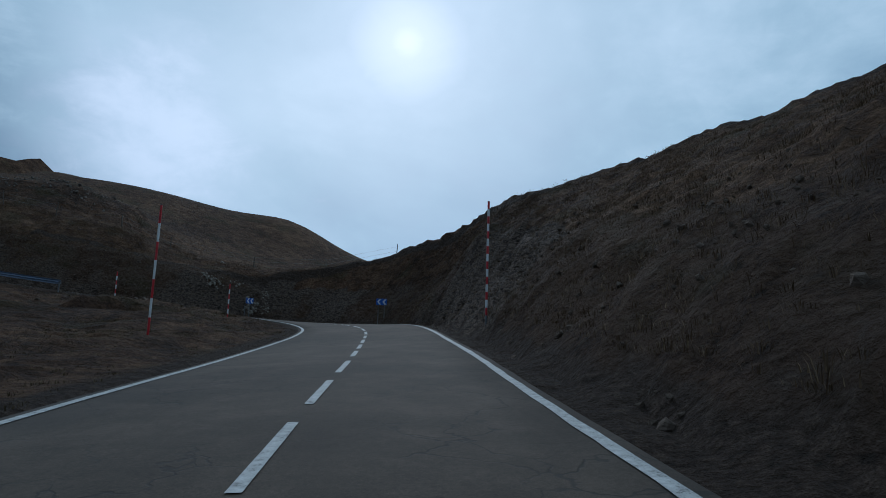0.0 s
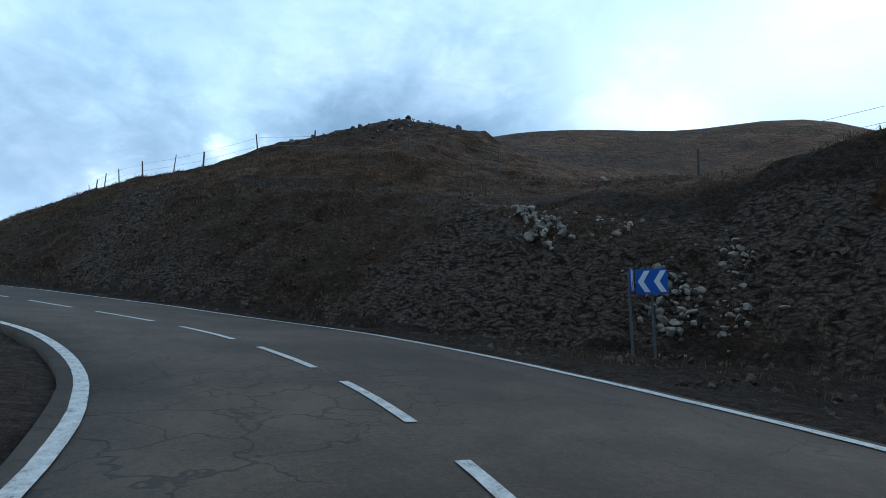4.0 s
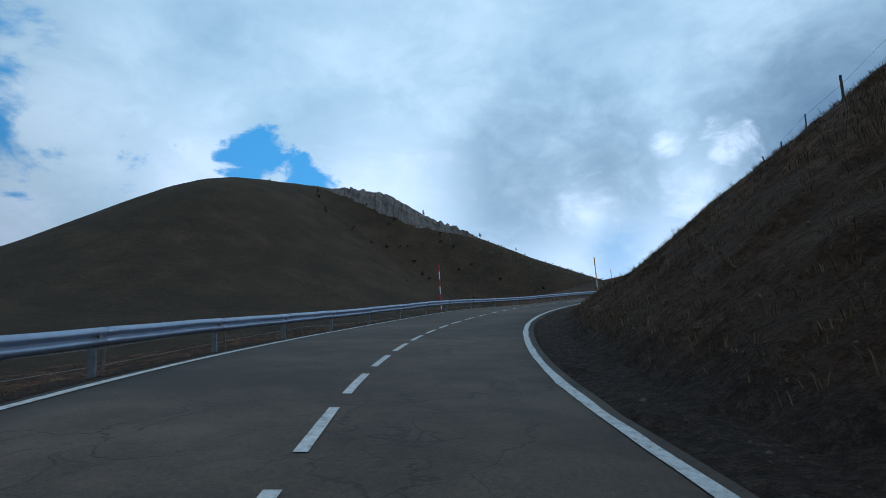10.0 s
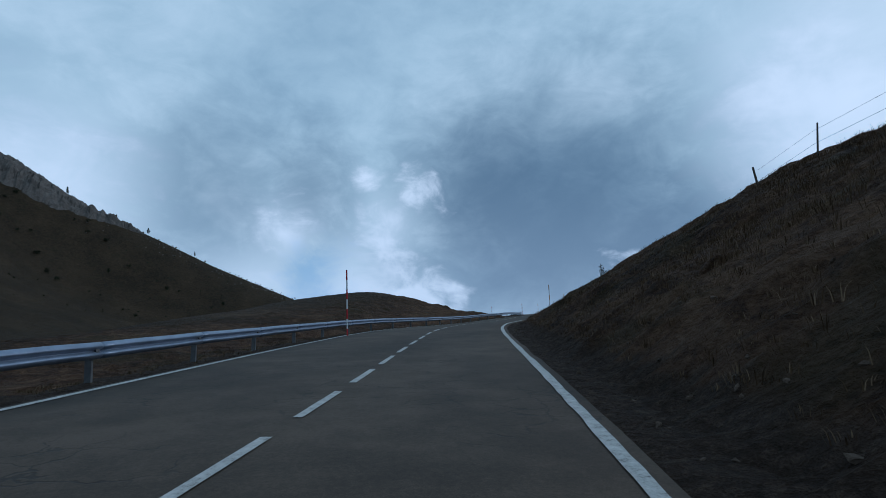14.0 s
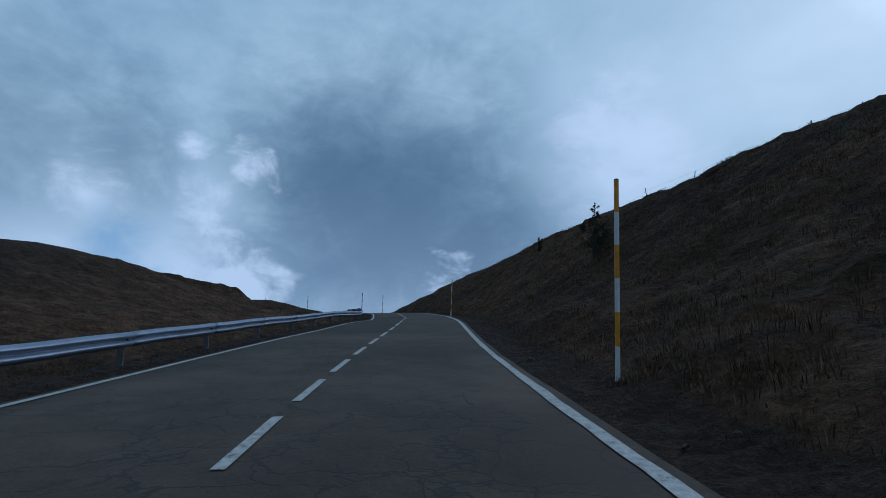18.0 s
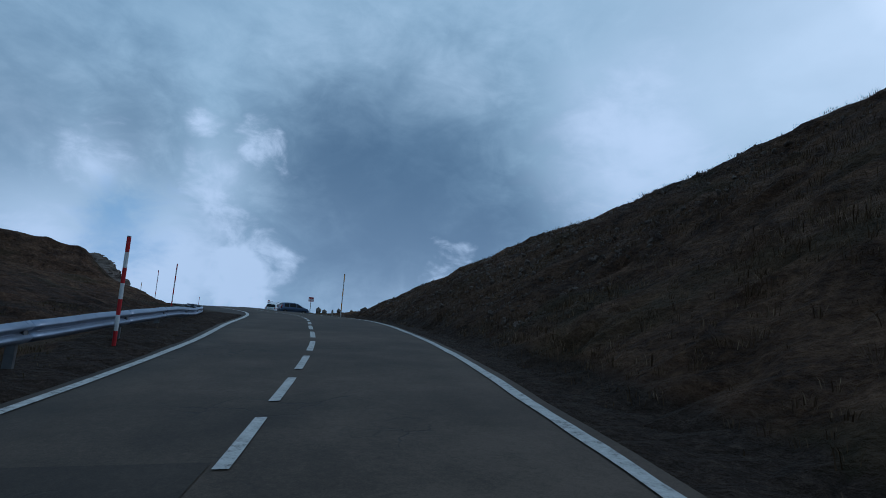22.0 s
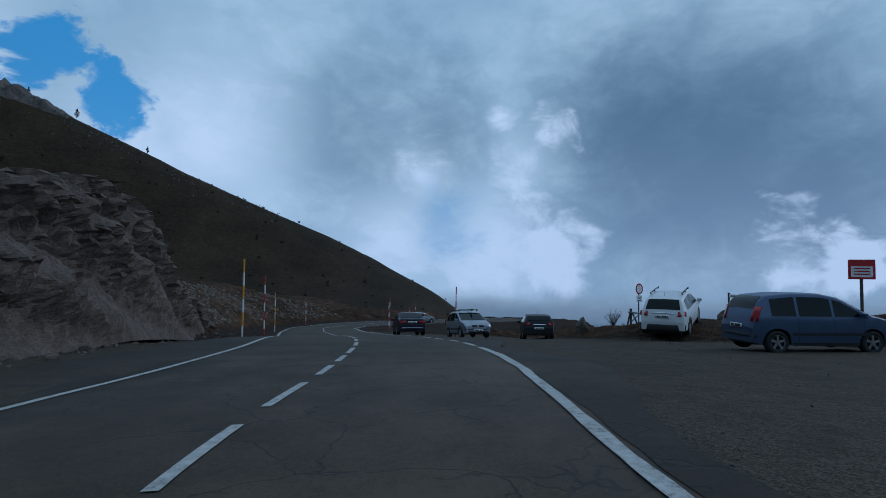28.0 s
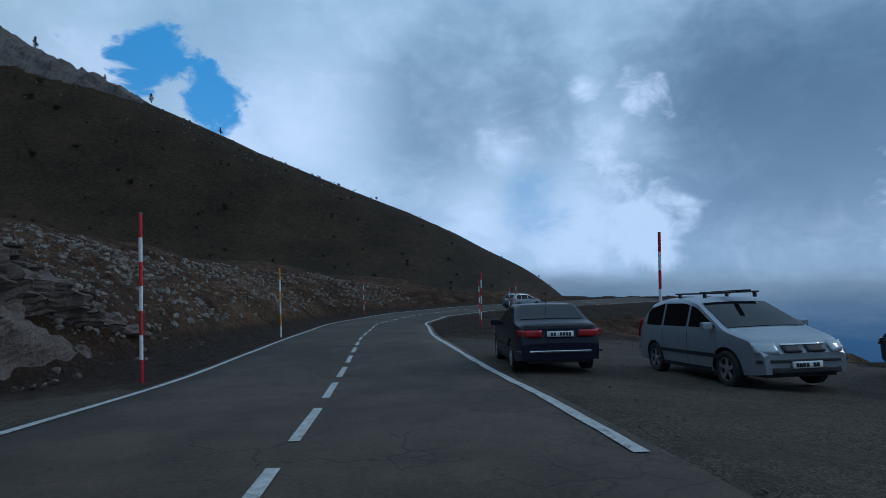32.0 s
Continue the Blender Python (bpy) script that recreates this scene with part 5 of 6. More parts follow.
    cross("windscreen", spec["screen"][0], spec["screen"][1], 0.90, MAT["glass"], 0.014)
    cross("rear_window", spec["rear"][0], spec["rear"][1], 0.84, MAT["glass"], 0.012)

    def end_patch(pname, u_sign, y0, y1, z0_, z1_, mat, off=0.012, wrap=0.0, label=""):
        """A plate on the nose (1) or the tail (-1), following its rounding."""
        vs, fs = [], []
        ny, nz = 6, 3
        for i in range(ny + 1):
            yy = y0 + (y1 - y0) * i / ny
            for j in range(nz + 1):
                z = z0_ + (z1_ - z0_) * j / nz
                lean = np.interp(z, [p[0] for p in spec["nose" if u_sign > 0 else "tail"]], [p[1] for p in spec["nose" if u_sign > 0 else "tail"]])
                back = wrap * max(0.0, abs(yy) / (W / 2) - 0.55) ** 2
                vs.append((u_sign * (L / 2 + off - lean - back), yy, z))
        mm = nz + 1
        fs = [(i * mm + j, (i + 1) * mm + j, (i + 1) * mm + j + 1, i * mm + j + 1) for i in range(ny) for j in range(nz)]
        me = finish(pname, vs, fs, mat, True)
        ob = new(pname, me)
        ob.parent = root
        mod = ob.modifiers.new("depth", "SOLIDIFY")
        mod.thickness = 0.03
        mod.offset = 0.0
        if label:
            ob["label"] = label
        return ob

    for q in spec["ends"]:
        pname, us_, y0, y1, za_, zb_, mat = q[:7]
        wrap = q[7] if len(q) > 7 else 0.0
        if y0 > 0:
            end_patch(pname, us_, y0, y1, za_, zb_, MAT[mat] if mat != "paint" else paint, wrap=wrap)
            end_patch(pname, us_, -y1, -y0, za_, zb_, MAT[mat] if mat != "paint" else paint, wrap=wrap)
        else:
            end_patch(pname, us_, y0, y1, za_, zb_, MAT[mat] if mat != "paint" else paint, wrap=wrap)
    for us_, zc in ((1, spec["plates"][0]), (-1, spec["plates"][1])):
        end_patch("number_plate", us_, -0.26, 0.26, zc - 0.055, zc + 0.055, MAT["plate"], 0.03)
        for k in range(7):
            if k != 4:
                end_patch("plate_bar", us_, -0.21 + 0.06 * k, -0.17 + 0.06 * k, zc - 0.032, zc + 0.032, MAT["trim"], 0.046)
    for ax in (xf, xr):
        for sgn in (-1, 1):
            wheel = new("wheel")
            wheel.parent = root
            wheel.location = (ax, sgn * (W / 2 - 0.12), R)
            wheel.rotation_euler = (0, 0, 0 if sgn < 0 else math.pi)
            prof = [(R * 0.64, -0.10), (R * 0.90, -0.105), (R * 0.985, -0.085), (R, -0.04), (R, 0.04), (R * 0.985, 0.085), (R * 0.90, 0.105), (R * 0.64, 0.10)]
            seg, vs, fs = 28, [], []
            for k in range(seg):
                a = 2 * math.pi * k / seg
                vs += [(r * math.cos(a), d, r * math.sin(a)) for r, d in prof]
            mm = len(prof)
            fs = [(k * mm + j, k * mm + (j + 1) % mm, ((k + 1) % seg) * mm + (j + 1) % mm, ((k + 1) % seg) * mm + j) for k in range(seg) for j in range(mm)]
            part("tyre", finish("tyre", vs, fs, MAT["rubber"], True), None, wheel)
            bm = bmesh.new()
            rot = Matrix.Rotation(radians(90), 4, "X")
            bmesh.ops.create_cone(bm, cap_ends=True, segments=24, radius1=R * 0.66, radius2=R * 0.66, depth=0.02, matrix=Matrix.Translation((0, 0.03, 0)) @ rot)
            part("wheel_dish", bm, MAT["trim"], wheel)
            bm = bmesh.new()
            for k in range(5):
                a = 2 * math.pi * k / 5 + 0.3
                box(bm, (R * 0.50, 0.03, R * 0.20), Matrix.Rotation(-a, 4, "Y") @ Matrix.Translation((R * 0.36, -0.075, 0)), 0.008)
            bmesh.ops.create_cone(bm, cap_ends=True, segments=16, radius1=R * 0.18, radius2=R * 0.15, depth=0.04, matrix=Matrix.Translation((0, -0.08, 0)) @ rot)
            for k in range(24):
                a = 2 * math.pi * (k + 0.5) / 24
                box(bm, (R * 0.06, 0.05, R * 0.178), Matrix.Rotation(-a, 4, "Y") @ Matrix.Translation((R * 0.64, -0.075, 0)))
            part("rim", bm, MAT["rim"], wheel)
    for sgn in (-1, 1):
        bm = bmesh.new()
        box(bm, (0.11, 0.20, 0.14), Matrix.Translation((spec["mirror"], sgn * (W / 2 + 0.07), belt + 0.06)), 0.03)
        part("wing_mirror", bm, spec.get("mirror_mat", paint), root)
    for k in range(2):
        if float(top(spec["screen"][1] - 0.85 - 0.85 * k)) < belt + 0.42:
            continue
        for sgn in (-1, 1):
            bm = bmesh.new()
            box(bm, (0.14, 0.46, 0.55), Matrix.Translation((spec["screen"][1] - 0.70 - 0.80 * k, sgn * 0.36, belt - 0.08)), 0.05)
            box(bm, (0.10, 0.26, 0.16), Matrix.Translation((spec["screen"][1] - 0.73 - 0.80 * k, sgn * 0.36, belt + 0.22)), 0.05)
            part("seat", bm, MAT["seat"], root)
    if spec.get("rack"):
        for dx in (0.30, -0.60):
            bm = bmesh.new()
            box(bm, (0.06, W * 0.70, 0.035), Matrix.Translation((dx, 0, spec["roof"] + 0.075)), 0.01)
            part("roof_bar", bm, MAT["trim"], root)
            for sgn in (-1, 1):
                bm = bmesh.new()
                box(bm, (0.07, 0.05, 0.12), Matrix.Translation((dx, sgn * W * 0.30, spec["roof"] + 0.03)), 0.012)
                part("rack_foot", bm, MAT["trim"], root)
        bm = bmesh.new()
        box(bm, (1.15, 0.10, 0.03), Matrix.Translation((0.05, 0.18, spec["roof"] + 0.10)), 0.008)
        part("ski_holder", bm, MAT["trim"], root)
    if spec.get("rails"):
        for sgn in (-1, 1):
            bm = bmesh.new()
            box(bm, (1.8, 0.04, 0.035), Matrix.Translation((-0.35, sgn * (W * 0.33), spec["roof"] + 0.055)), 0.01)
            for dx in (-1.15, -0.35, 0.45):
                box(bm, (0.08, 0.035, 0.07), Matrix.Translation((dx, sgn * (W * 0.33), spec["roof"] + 0.02)))
            part("roof_rail", bm, MAT["trim"], root)
    if spec.get("aerial"):
        bm = bmesh.new()
        cyl(bm, 0.006, 0.003, 0.30, Matrix.Translation((spec["aerial"], 0, spec["roof"] - 0.02)) @ Matrix.Rotation(radians(-25), 4, "Y"), 6)
        part("aerial", bm, MAT["trim"], root)
    return root


MPV = dict(L=4.05, W=1.70, xf=1.24, xr=-1.39, R=0.31, belt=0.97, roof=1.62, tumble=0.27,
           top=[(2.02, 0.62), (1.98, 0.78), (1.75, 0.93), (1.20, 1.06), (0.35, 1.52), (-0.1, 1.61), (-0.9, 1.62), (-1.6, 1.55), (-1.82, 1.40), (-1.97, 0.98), (-2.02, 0.60)],
           sidewin=[(0.98, 0.20), (0.12, -0.78), (-0.86, -1.52)], seams=(1.0, 0.16, -0.82), handles=(0.30, -0.62), mould=(1.0, -1.0), screen=(1.18, 0.38), rear=(-1.66, -1.90), mirror=0.92,
           nose=[(0.3, 0.0), (0.65, 0.0), (0.95, 0.16)], tail=[(0.3, 0.0), (0.9, 0.03), (1.4, 0.20)], plates=(0.42, 0.72),
           ends=[("headlight", 1, 0.50, 0.78, 0.62, 0.80, "lamp", 0.9), ("grille", 1, -0.42, 0.42, 0.58, 0.68, "trim"), ("tail_light", -1, 0.60, 0.80, 0.85, 1.25, "tail", 0.6), ("bumper_strip", -1, -0.80, 0.80, 0.44, 0.52, "trim", 0.5),
                 ("bumper_strip", 1, -0.80, 0.80, 0.40, 0.48, "trim", 0.6)])
SUV = dict(L=4.41, W=1.82, xf=1.33, xr=-1.31, R=0.36, belt=1.05, roof=1.64, tumble=0.36, sill=0.32, rails=True, aerial=-1.5,
           top=[(2.2, 0.70), (2.14, 0.88), (1.9, 1.00), (1.15, 1.12), (0.25, 1.55), (-0.2, 1.64), (-1.1, 1.62), (-1.75, 1.52), (-2.05, 1.15), (-2.15, 1.0), (-2.2, 0.6)],
           sidewin=[(0.95, 0.08), (0.0, -0.85), (-0.93, -1.5)], seams=(1.0, 0.04, -0.9), handles=(0.22, -0.72), mould=(0.9, -0.9), screen=(1.12, 0.30), rear=(-1.72, -2.04), mirror=0.88,
           nose=[(0.3, 0.0), (0.7, 0.0), (1.0, 0.2)], tail=[(0.3, 0.0), (0.95, 0.05), (1.5, 0.40)], plates=(0.5, 0.92),
           ends=[("headlight", 1, 0.52, 0.84, 0.74, 0.92, "lamp", 0.9), ("grille", 1, -0.48, 0.48, 0.62, 0.82, "trim"), ("tail_light", -1, 0.56, 0.86, 0.92, 1.10, "tail", 0.9), ("lower_bumper", -1, -0.84, 0.84, 0.34, 0.60, "trim", 0.6),
                 ("tail_strip", -1, -0.40, 0.40, 1.02, 1.06, "chrome")])
HATCH = dict(L=4.25, W=1.75, xf=1.29, xr=-1.32, R=0.32, belt=0.95, roof=1.44, tumble=0.42, aerial=-0.9,
             top=[(2.1, 0.60), (2.04, 0.74), (1.7, 0.90), (1.0, 1.02), (0.1, 1.39), (-0.4, 1.46), (-1.1, 1.43), (-1.62, 1.32), (-1.96, 1.04), (-2.07, 0.90), (-2.12, 0.55)],
             sidewin=[(0.78, -0.30), (-0.40, -1.25)], seams=(0.95, -0.36), handles=(-0.20,), mould=(0.9, -0.9), screen=(0.98, 0.16), rear=(-1.60, -1.95), mirror=0.72,
             nose=[(0.3, 0.0), (0.65, 0.0), (0.9, 0.2)], tail=[(0.3, 0.0), (0.8, 0.02), (1.1, 0.2)], plates=(0.42, 0.62), mould_mat=None,
             ends=[("headlight", 1, 0.48, 0.80, 0.62, 0.76, "lamp", 1.0), ("grille", 1, -0.45, 0.45, 0.50, 0.64, "trim"), ("tail_light", -1, 0.52, 0.82, 0.78, 0.94, "tail", 1.1), ("tail_strip", -1, -0.34, 0.34, 0.80, 0.84, "chrome")])
TINO = dict(L=4.26, W=1.76, xf=1.30, xr=-1.235, R=0.32, belt=1.00, roof=1.60, tumble=0.30, rack=True, aerial=0,
            top=[(2.1, 0.60), (2.05, 0.76), (1.85, 0.88), (1.30, 1.02), (0.35, 1.50), (-0.1, 1.59), (-0.9, 1.60), (-1.5, 1.50), (-1.9, 1.20), (-2.05, 0.95), (-2.12, 0.55)],
            sidewin=[(1.02, 0.16), (0.08, -0.82), (-0.90, -1.62)], seams=(1.05, 0.12, -0.86), handles=(0.28, -0.68), mould=(1.15, -0.95), screen=(1.28, 0.40), rear=(-1.52, -1.88), mirror=0.95,
            nose=[(0.3, 0.0), (0.65, 0.0), (0.9, 0.18)], tail=[(0.3, 0.0), (0.9, 0.03), (1.4, 0.3)], plates=(0.44, 0.75),
            ends=[("headlight", 1, 0.46, 0.80, 0.62, 0.80, "lamp", 1.0), ("grille", 1, 0.05, 0.36, 0.64, 0.74, "trim"), ("air_intake", 1, -0.6, 0.6, 0.30, 0.40, "trim", 0.3), ("bumper_strip", 1, -0.82, 0.82, 0.48, 0.53, "trim", 0.6),
                  ("grille_bar", 1, -0.38, 0.38, 0.75, 0.775, "chrome"), ("tail_light", -1, 0.60, 0.82, 0.75, 1.15, "tail", 0.7), ("bumper_strip", -1, -0.8, 0.8, 0.48, 0.54, "trim", 0.5)])
SEDAN = dict(L=4.44, W=1.74, xf=1.28, xr=-1.23, R=0.31, belt=0.92, roof=1.42, tumble=0.42, aerial=-1.0,
             top=[(2.2, 0.55), (2.15, 0.70), (1.8, 0.84), (1.05, 0.96), (0.2, 1.36), (-0.3, 1.42), (-0.9, 1.38), (-1.55, 1.06), (-2.0, 1.00), (-2.16, 0.96), (-2.2, 0.80), (-2.22, 0.5)],
             sidewin=[(0.82, 0.0), (-0.08, -0.92)], seams=(0.95, -0.04, -0.92), handles=(0.12, -0.75), mould=(0.9, -0.9), screen=(1.03, 0.24), rear=(-0.92, -1.52), mirror=0.74, mirror_mat=None,
             nose=[(0.3, 0.0), (0.6, 0.0), (0.85, 0.2)], tail=[(0.3, 0.0), (0.95, 0.02), (1.1, 0.2)], plates=(0.42, 0.80),
             ends=[("headlight", 1, 0.46, 0.80, 0.58, 0.70, "lamp", 1.0), ("grille", 1, -0.40, 0.40, 0.58, 0.66, "trim"), ("tail_light", -1, 0.36, 0.82, 0.74, 0.88, "tail", 0.8), ("bumper_strip", -1, -0.84, 0.84, 0.44, 0.48, "chrome", 0.6),
                   ("spoiler_lip", -1, -0.70, 0.70, 0.94, 0.97, "trim", 0.5)])
for _s in (MPV, SUV, HATCH, TINO, SEDAN):
    _s["mould_mat"] = _s.get("mould_mat") or MAT["trim"]
    if "mirror_mat" in _s and _s["mirror_mat"] is None:
        del _s["mirror_mat"]
HATCH["mould_mat"] = MAT["car_black"]
SUV["mould_mat"] = MAT["car_white"]

build_car("car", "blue-grey people carrier parked across the gravel lay-by", -249.1, 122.5, 84.0, MPV, MAT["car_blue"])
build_car("car", "white sports utility car parked on the gravel lay-by", -257.3, 123.5, 139.0, SUV, MAT["car_white"])
build_car("car", "black hatchback parked on the gravel lay-by", -266.9, 120.7, 166.0, HATCH, MAT["car_black"])
build_car("car", "silver people carrier with a roof rack on the lay-by", -268.5, 116.9, 6.0, TINO, MAT["car_silver"])
build_car("car", "dark navy saloon parked beside the road", -270.5, 113.5, 181.0, SEDAN, MAT["car_navy"])
_p, _a = along(377.0, 1.45)
build_car("car", "grey sports utility car driving away along the road", _p.x, _p.y, _a, dict(SUV, mould_mat=MAT["car_grey"]), MAT["car_grey"])

# ---------------------------------------------------------------- plants
def blade_mat(name, stops):
    m, n = material(name, 0.9, 0, 0.15)
    r = n.geo.outputs["Random Per Island"]
    k = n.math("ADD", n.math("MULTIPLY", r, 0.65), n.math("MULTIPLY", n.noise(n.pos, 0.35, 4.0), 0.35))
    n.put(n.b.inputs["Base Color"], n.ramp(k, stops))
    return m


MAT["straw"] = blade_mat("dry_straw_grass", [(0.15, (0.050, 0.030, 0.017)), (0.40, (0.090, 0.056, 0.032)), (0.62, (0.140, 0.090, 0.053)), (0.90, (0.26, 0.18, 0.11))])
MAT["sedge"] = blade_mat("dull_green_grass", [(0.2, (0.045, 0.031, 0.016)), (0.5, (0.080, 0.057, 0.030)), (0.8, (0.14, 0.10, 0.056))])
MAT["needle"] = blade_mat("dark_pine_needles", [(0.1, (0.010, 0.015, 0.008)), (0.5, (0.022, 0.034, 0.016)), (0.9, (0.045, 0.058, 0.028))])
MAT["shrub"] = blade_mat("dark_juniper_leaves", [(0.1, (0.008, 0.011, 0.006)), (0.5, (0.018, 0.024, 0.012)), (0.9, (0.036, 0.040, 0.020))])
MAT["bark"] = plain("grey_brown_bark", (0.060, 0.045, 0.035), 0.95, 0, 0.4, 18.0, relief=0.5)


def mesh_from(name, v, f3, mat):
    me = bpy.data.meshes.new(name)
    me.vertices.add(len(v))
    me.vertices.foreach_set("co", v.astype(np.float32).ravel())
    me.loops.add(f3.size)
    me.loops.foreach_set("vertex_index", f3.astype(np.int32).ravel())
    me.polygons.add(len(f3))
    me.polygons.foreach_set("loop_start", np.arange(len(f3)) * 3)
    me.update(calc_edges=True)
    me.materials.append(mat)
    return me


def grass(name, label, areas, mat, seed, tall, blades=9, spread=0.16):
    """Tufts of thin bent blades over stretches beside the road: (s0, s1, d0, d1, side, tufts, lean towards the road)."""
    rng = np.random.default_rng(seed)
    S, D, SD = [], [], []
    for s0, s1, d0, d1, side, count, power in areas:
        S.append(rng.uniform(s0, s1, count))
        D.append(d0 + (d1 - d0) * rng.random(count) ** power)
        SD.append(np.full(count, side))
    S, D, SD = np.concatenate(S), np.concatenate(D), np.concatenate(SD)
    L = np.where(SD > 0, half_right(S) + D, -half_left(S) - D)
    p = on_road(S, L)
    x, y = p[:, 0], p[:, 1]
    clump = vnoise(x, y, 2.6, seed + 40, 3)
    keep = rng.random(len(x)) < 0.30 + 0.75 * smoothstep(clump, -0.35, 0.4)
    x, y = x[keep], y[keep]
    z, earth, shale, gravel, s, d, right = land(x, y)
    keep = (rng.random(len(x)) > np.maximum(gravel, np.maximum(0.75 * shale, 0.8 * earth))) & (d > 0.45)
    x, y, z = x[keep], y[keep], z[keep]
    n = len(x)
    hgt = (tall[0] + (tall[1] - tall[0]) * rng.random(n) ** 1.6) * (0.75 + 0.5 * smoothstep(vnoise(x, y, 5.0, seed + 3), -0.5, 0.6))
    B = blades
    a = rng.uniform(0, 2 * np.pi, (n, B))
    r = rng.uniform(0.0, spread, (n, B))
    bx, by = x[:, None] + r * np.cos(a), y[:, None] + r * np.sin(a)
    h = hgt[:, None] * rng.uniform(0.55, 1.0, (n, B))
    out = h * rng.uniform(0.25, 0.85, (n, B))
    w = rng.uniform(0.0035, 0.0085, (n, B))
    ca, sa = np.cos(a), np.sin(a)
    zz = np.broadcast_to(z[:, None] - 0.03, bx.shape)
    v = np.stack([np.stack([bx - sa * w, by + ca * w, zz], -1), np.stack([bx + sa * w, by - ca * w, zz], -1),
                  np.stack([bx + ca * out * 0.35 + sa * w * 0.7, by + sa * out * 0.35 - ca * w * 0.7, zz + h * 0.65], -1),
                  np.stack([bx + ca * out * 0.35 - sa * w * 0.7, by + sa * out * 0.35 + ca * w * 0.7, zz + h * 0.65], -1),
                  np.stack([bx + ca * out, by + sa * out, zz + h], -1)], 2).reshape(-1, 3)
    k = np.arange(n * B)[:, None, None] * 5
    f = (k + np.array([[0, 1, 2], [0, 2, 3], [3, 2, 4]])).reshape(-1, 3)
    return tagged(new(name, mesh_from(name, v, f, mat)), label, "grass", kind="stuff")


grass("dry_grass", "dry straw-coloured grass tufts over the banks", [
    (-14, 36, 1.6, 16, 1, 16000, 1.2), (36, 66, 1.6, 12, 1, 12000, 1.0), (66, 166, 1.4, 13.5, 1, 30000, 1.1), (166, 268, 1.1, 18, 1, 34000, 1.3),
    (268, 320, 8, 26, 1, 9000, 1.0)], MAT["straw"], 11, (0.07, 0.27), 10, 0.2)
grass("verge_grass", "short dry grass along the left verge", [
    (-14, 58, 0.5, 9, -1, 12000, 1.1), (58, 250, 0.6, 6, -1, 26000, 1.2), (338, 372, 3.5, 20, -1, 6000, 1.0), (292, 340, 9, 22, -1, 6000, 1.0), (318, 372, 2.0, 9, 1, 5000, 1.0)], MAT["sedge"], 12, (0.04, 0.12))

def leaf_cloud(rng, centres, radii, count, size):
    """Small three-sided leaves or needle sprays round many centres."""
    i = rng.integers(0, len(centres), count)
    dirs = rng.normal(size=(count, 3))
    dirs /= np.linalg.norm(dirs, axis=1)[:, None]
    c = centres[i] + dirs * (radii[i] * rng.random(count) ** 0.45)[:, None]
    a = rng.normal(size=(count, 3))
    a /= np.linalg.norm(a, axis=1)[:, None]
    b = np.cross(a, rng.normal(size=(count, 3)))
    b /= np.linalg.norm(b, axis=1)[:, None] + 1e-9
    s = size * rng.uniform(0.6, 1.4, count)[:, None]
    v = np.stack([c - a * s * 0.25, c + b * s * 0.22, c + a * s], 1).reshape(-1, 3)
    return v, np.arange(count * 3).reshape(-1, 3)


def pine(x, y, tall, seed, label, wide=0.5):
    """A small mountain pine: leaning stems, short limbs and bunches of needles with gaps."""
    rng = np.random.default_rng(seed)
    t = tagged(new("pine_tree"), label, "tree", group="pines")
    t.matrix_basis = pose(x, y, height(x, y) - 0.05)
    centres, radii = [], []
    for k in range(4 if tall > 1.6 else 2):
        h = tall * (1.0, 0.88, 0.7, 0.6)[k]
        ox, oy = (0, 0) if k == 0 else rng.uniform(-0.42, 0.42, 2) * wide * 2
        bm = bmesh.new()
        tip = Vector((ox * 1.5 + rng.uniform(-0.1, 0.1), oy * 1.5, h))
        base = Vector((ox * 0.35, oy * 0.35, 0))
        d = tip - base
        cyl(bm, 0.055 * tall / 2.5, 0.012, d.length, Matrix.Translation(base) @ d.to_track_quat("Z", "Y").to_matrix().to_4x4(), 7)
        n = int(16 * h / 2.5) + 5
        for j in range(n):
            u = 0.12 + 0.86 * j / n
            p = base + d * u
            a = rng.uniform(0, 6.28)
            reach = wide * (1.15 - u) * rng.uniform(0.55, 1.15)
            q = p + Vector((math.cos(a) * reach, math.sin(a) * reach, reach * rng.uniform(0.25, 0.8)))
            e = q - p
            cyl(bm, 0.014, 0.005, e.length, Matrix.Translation(p) @ e.to_track_quat("Z", "Y").to_matrix().to_4x4(), 5)
            for w in (0.55, 0.85, 1.05):
                centres.append(p + e * w)
                radii.append(0.05 + 0.11 * (1.15 - u))
        centres.append(tip)
        radii.append(0.07)
        part("trunk", bm, MAT["bark"], t)
    v, f = leaf_cloud(rng, np.array([c[:] for c in centres]), np.array(radii), int(5200 * tall / 2.7), 0.075)
    part("crown", mesh_from("crown", v, f, MAT["needle"]), None, t, "dark green needles in bunches")
    return t


pine(-159.05, 84.4, 2.95, 5, "bushy dark mountain pine on the grassy slope", 0.85)
pine(-177.5, 102.4, 1.5, 6, "small young pine on the slope below the fence", 0.2)
pine(-171.0, 100.5, 0.9, 7, "tiny young pine on the grassy slope", 0.25)


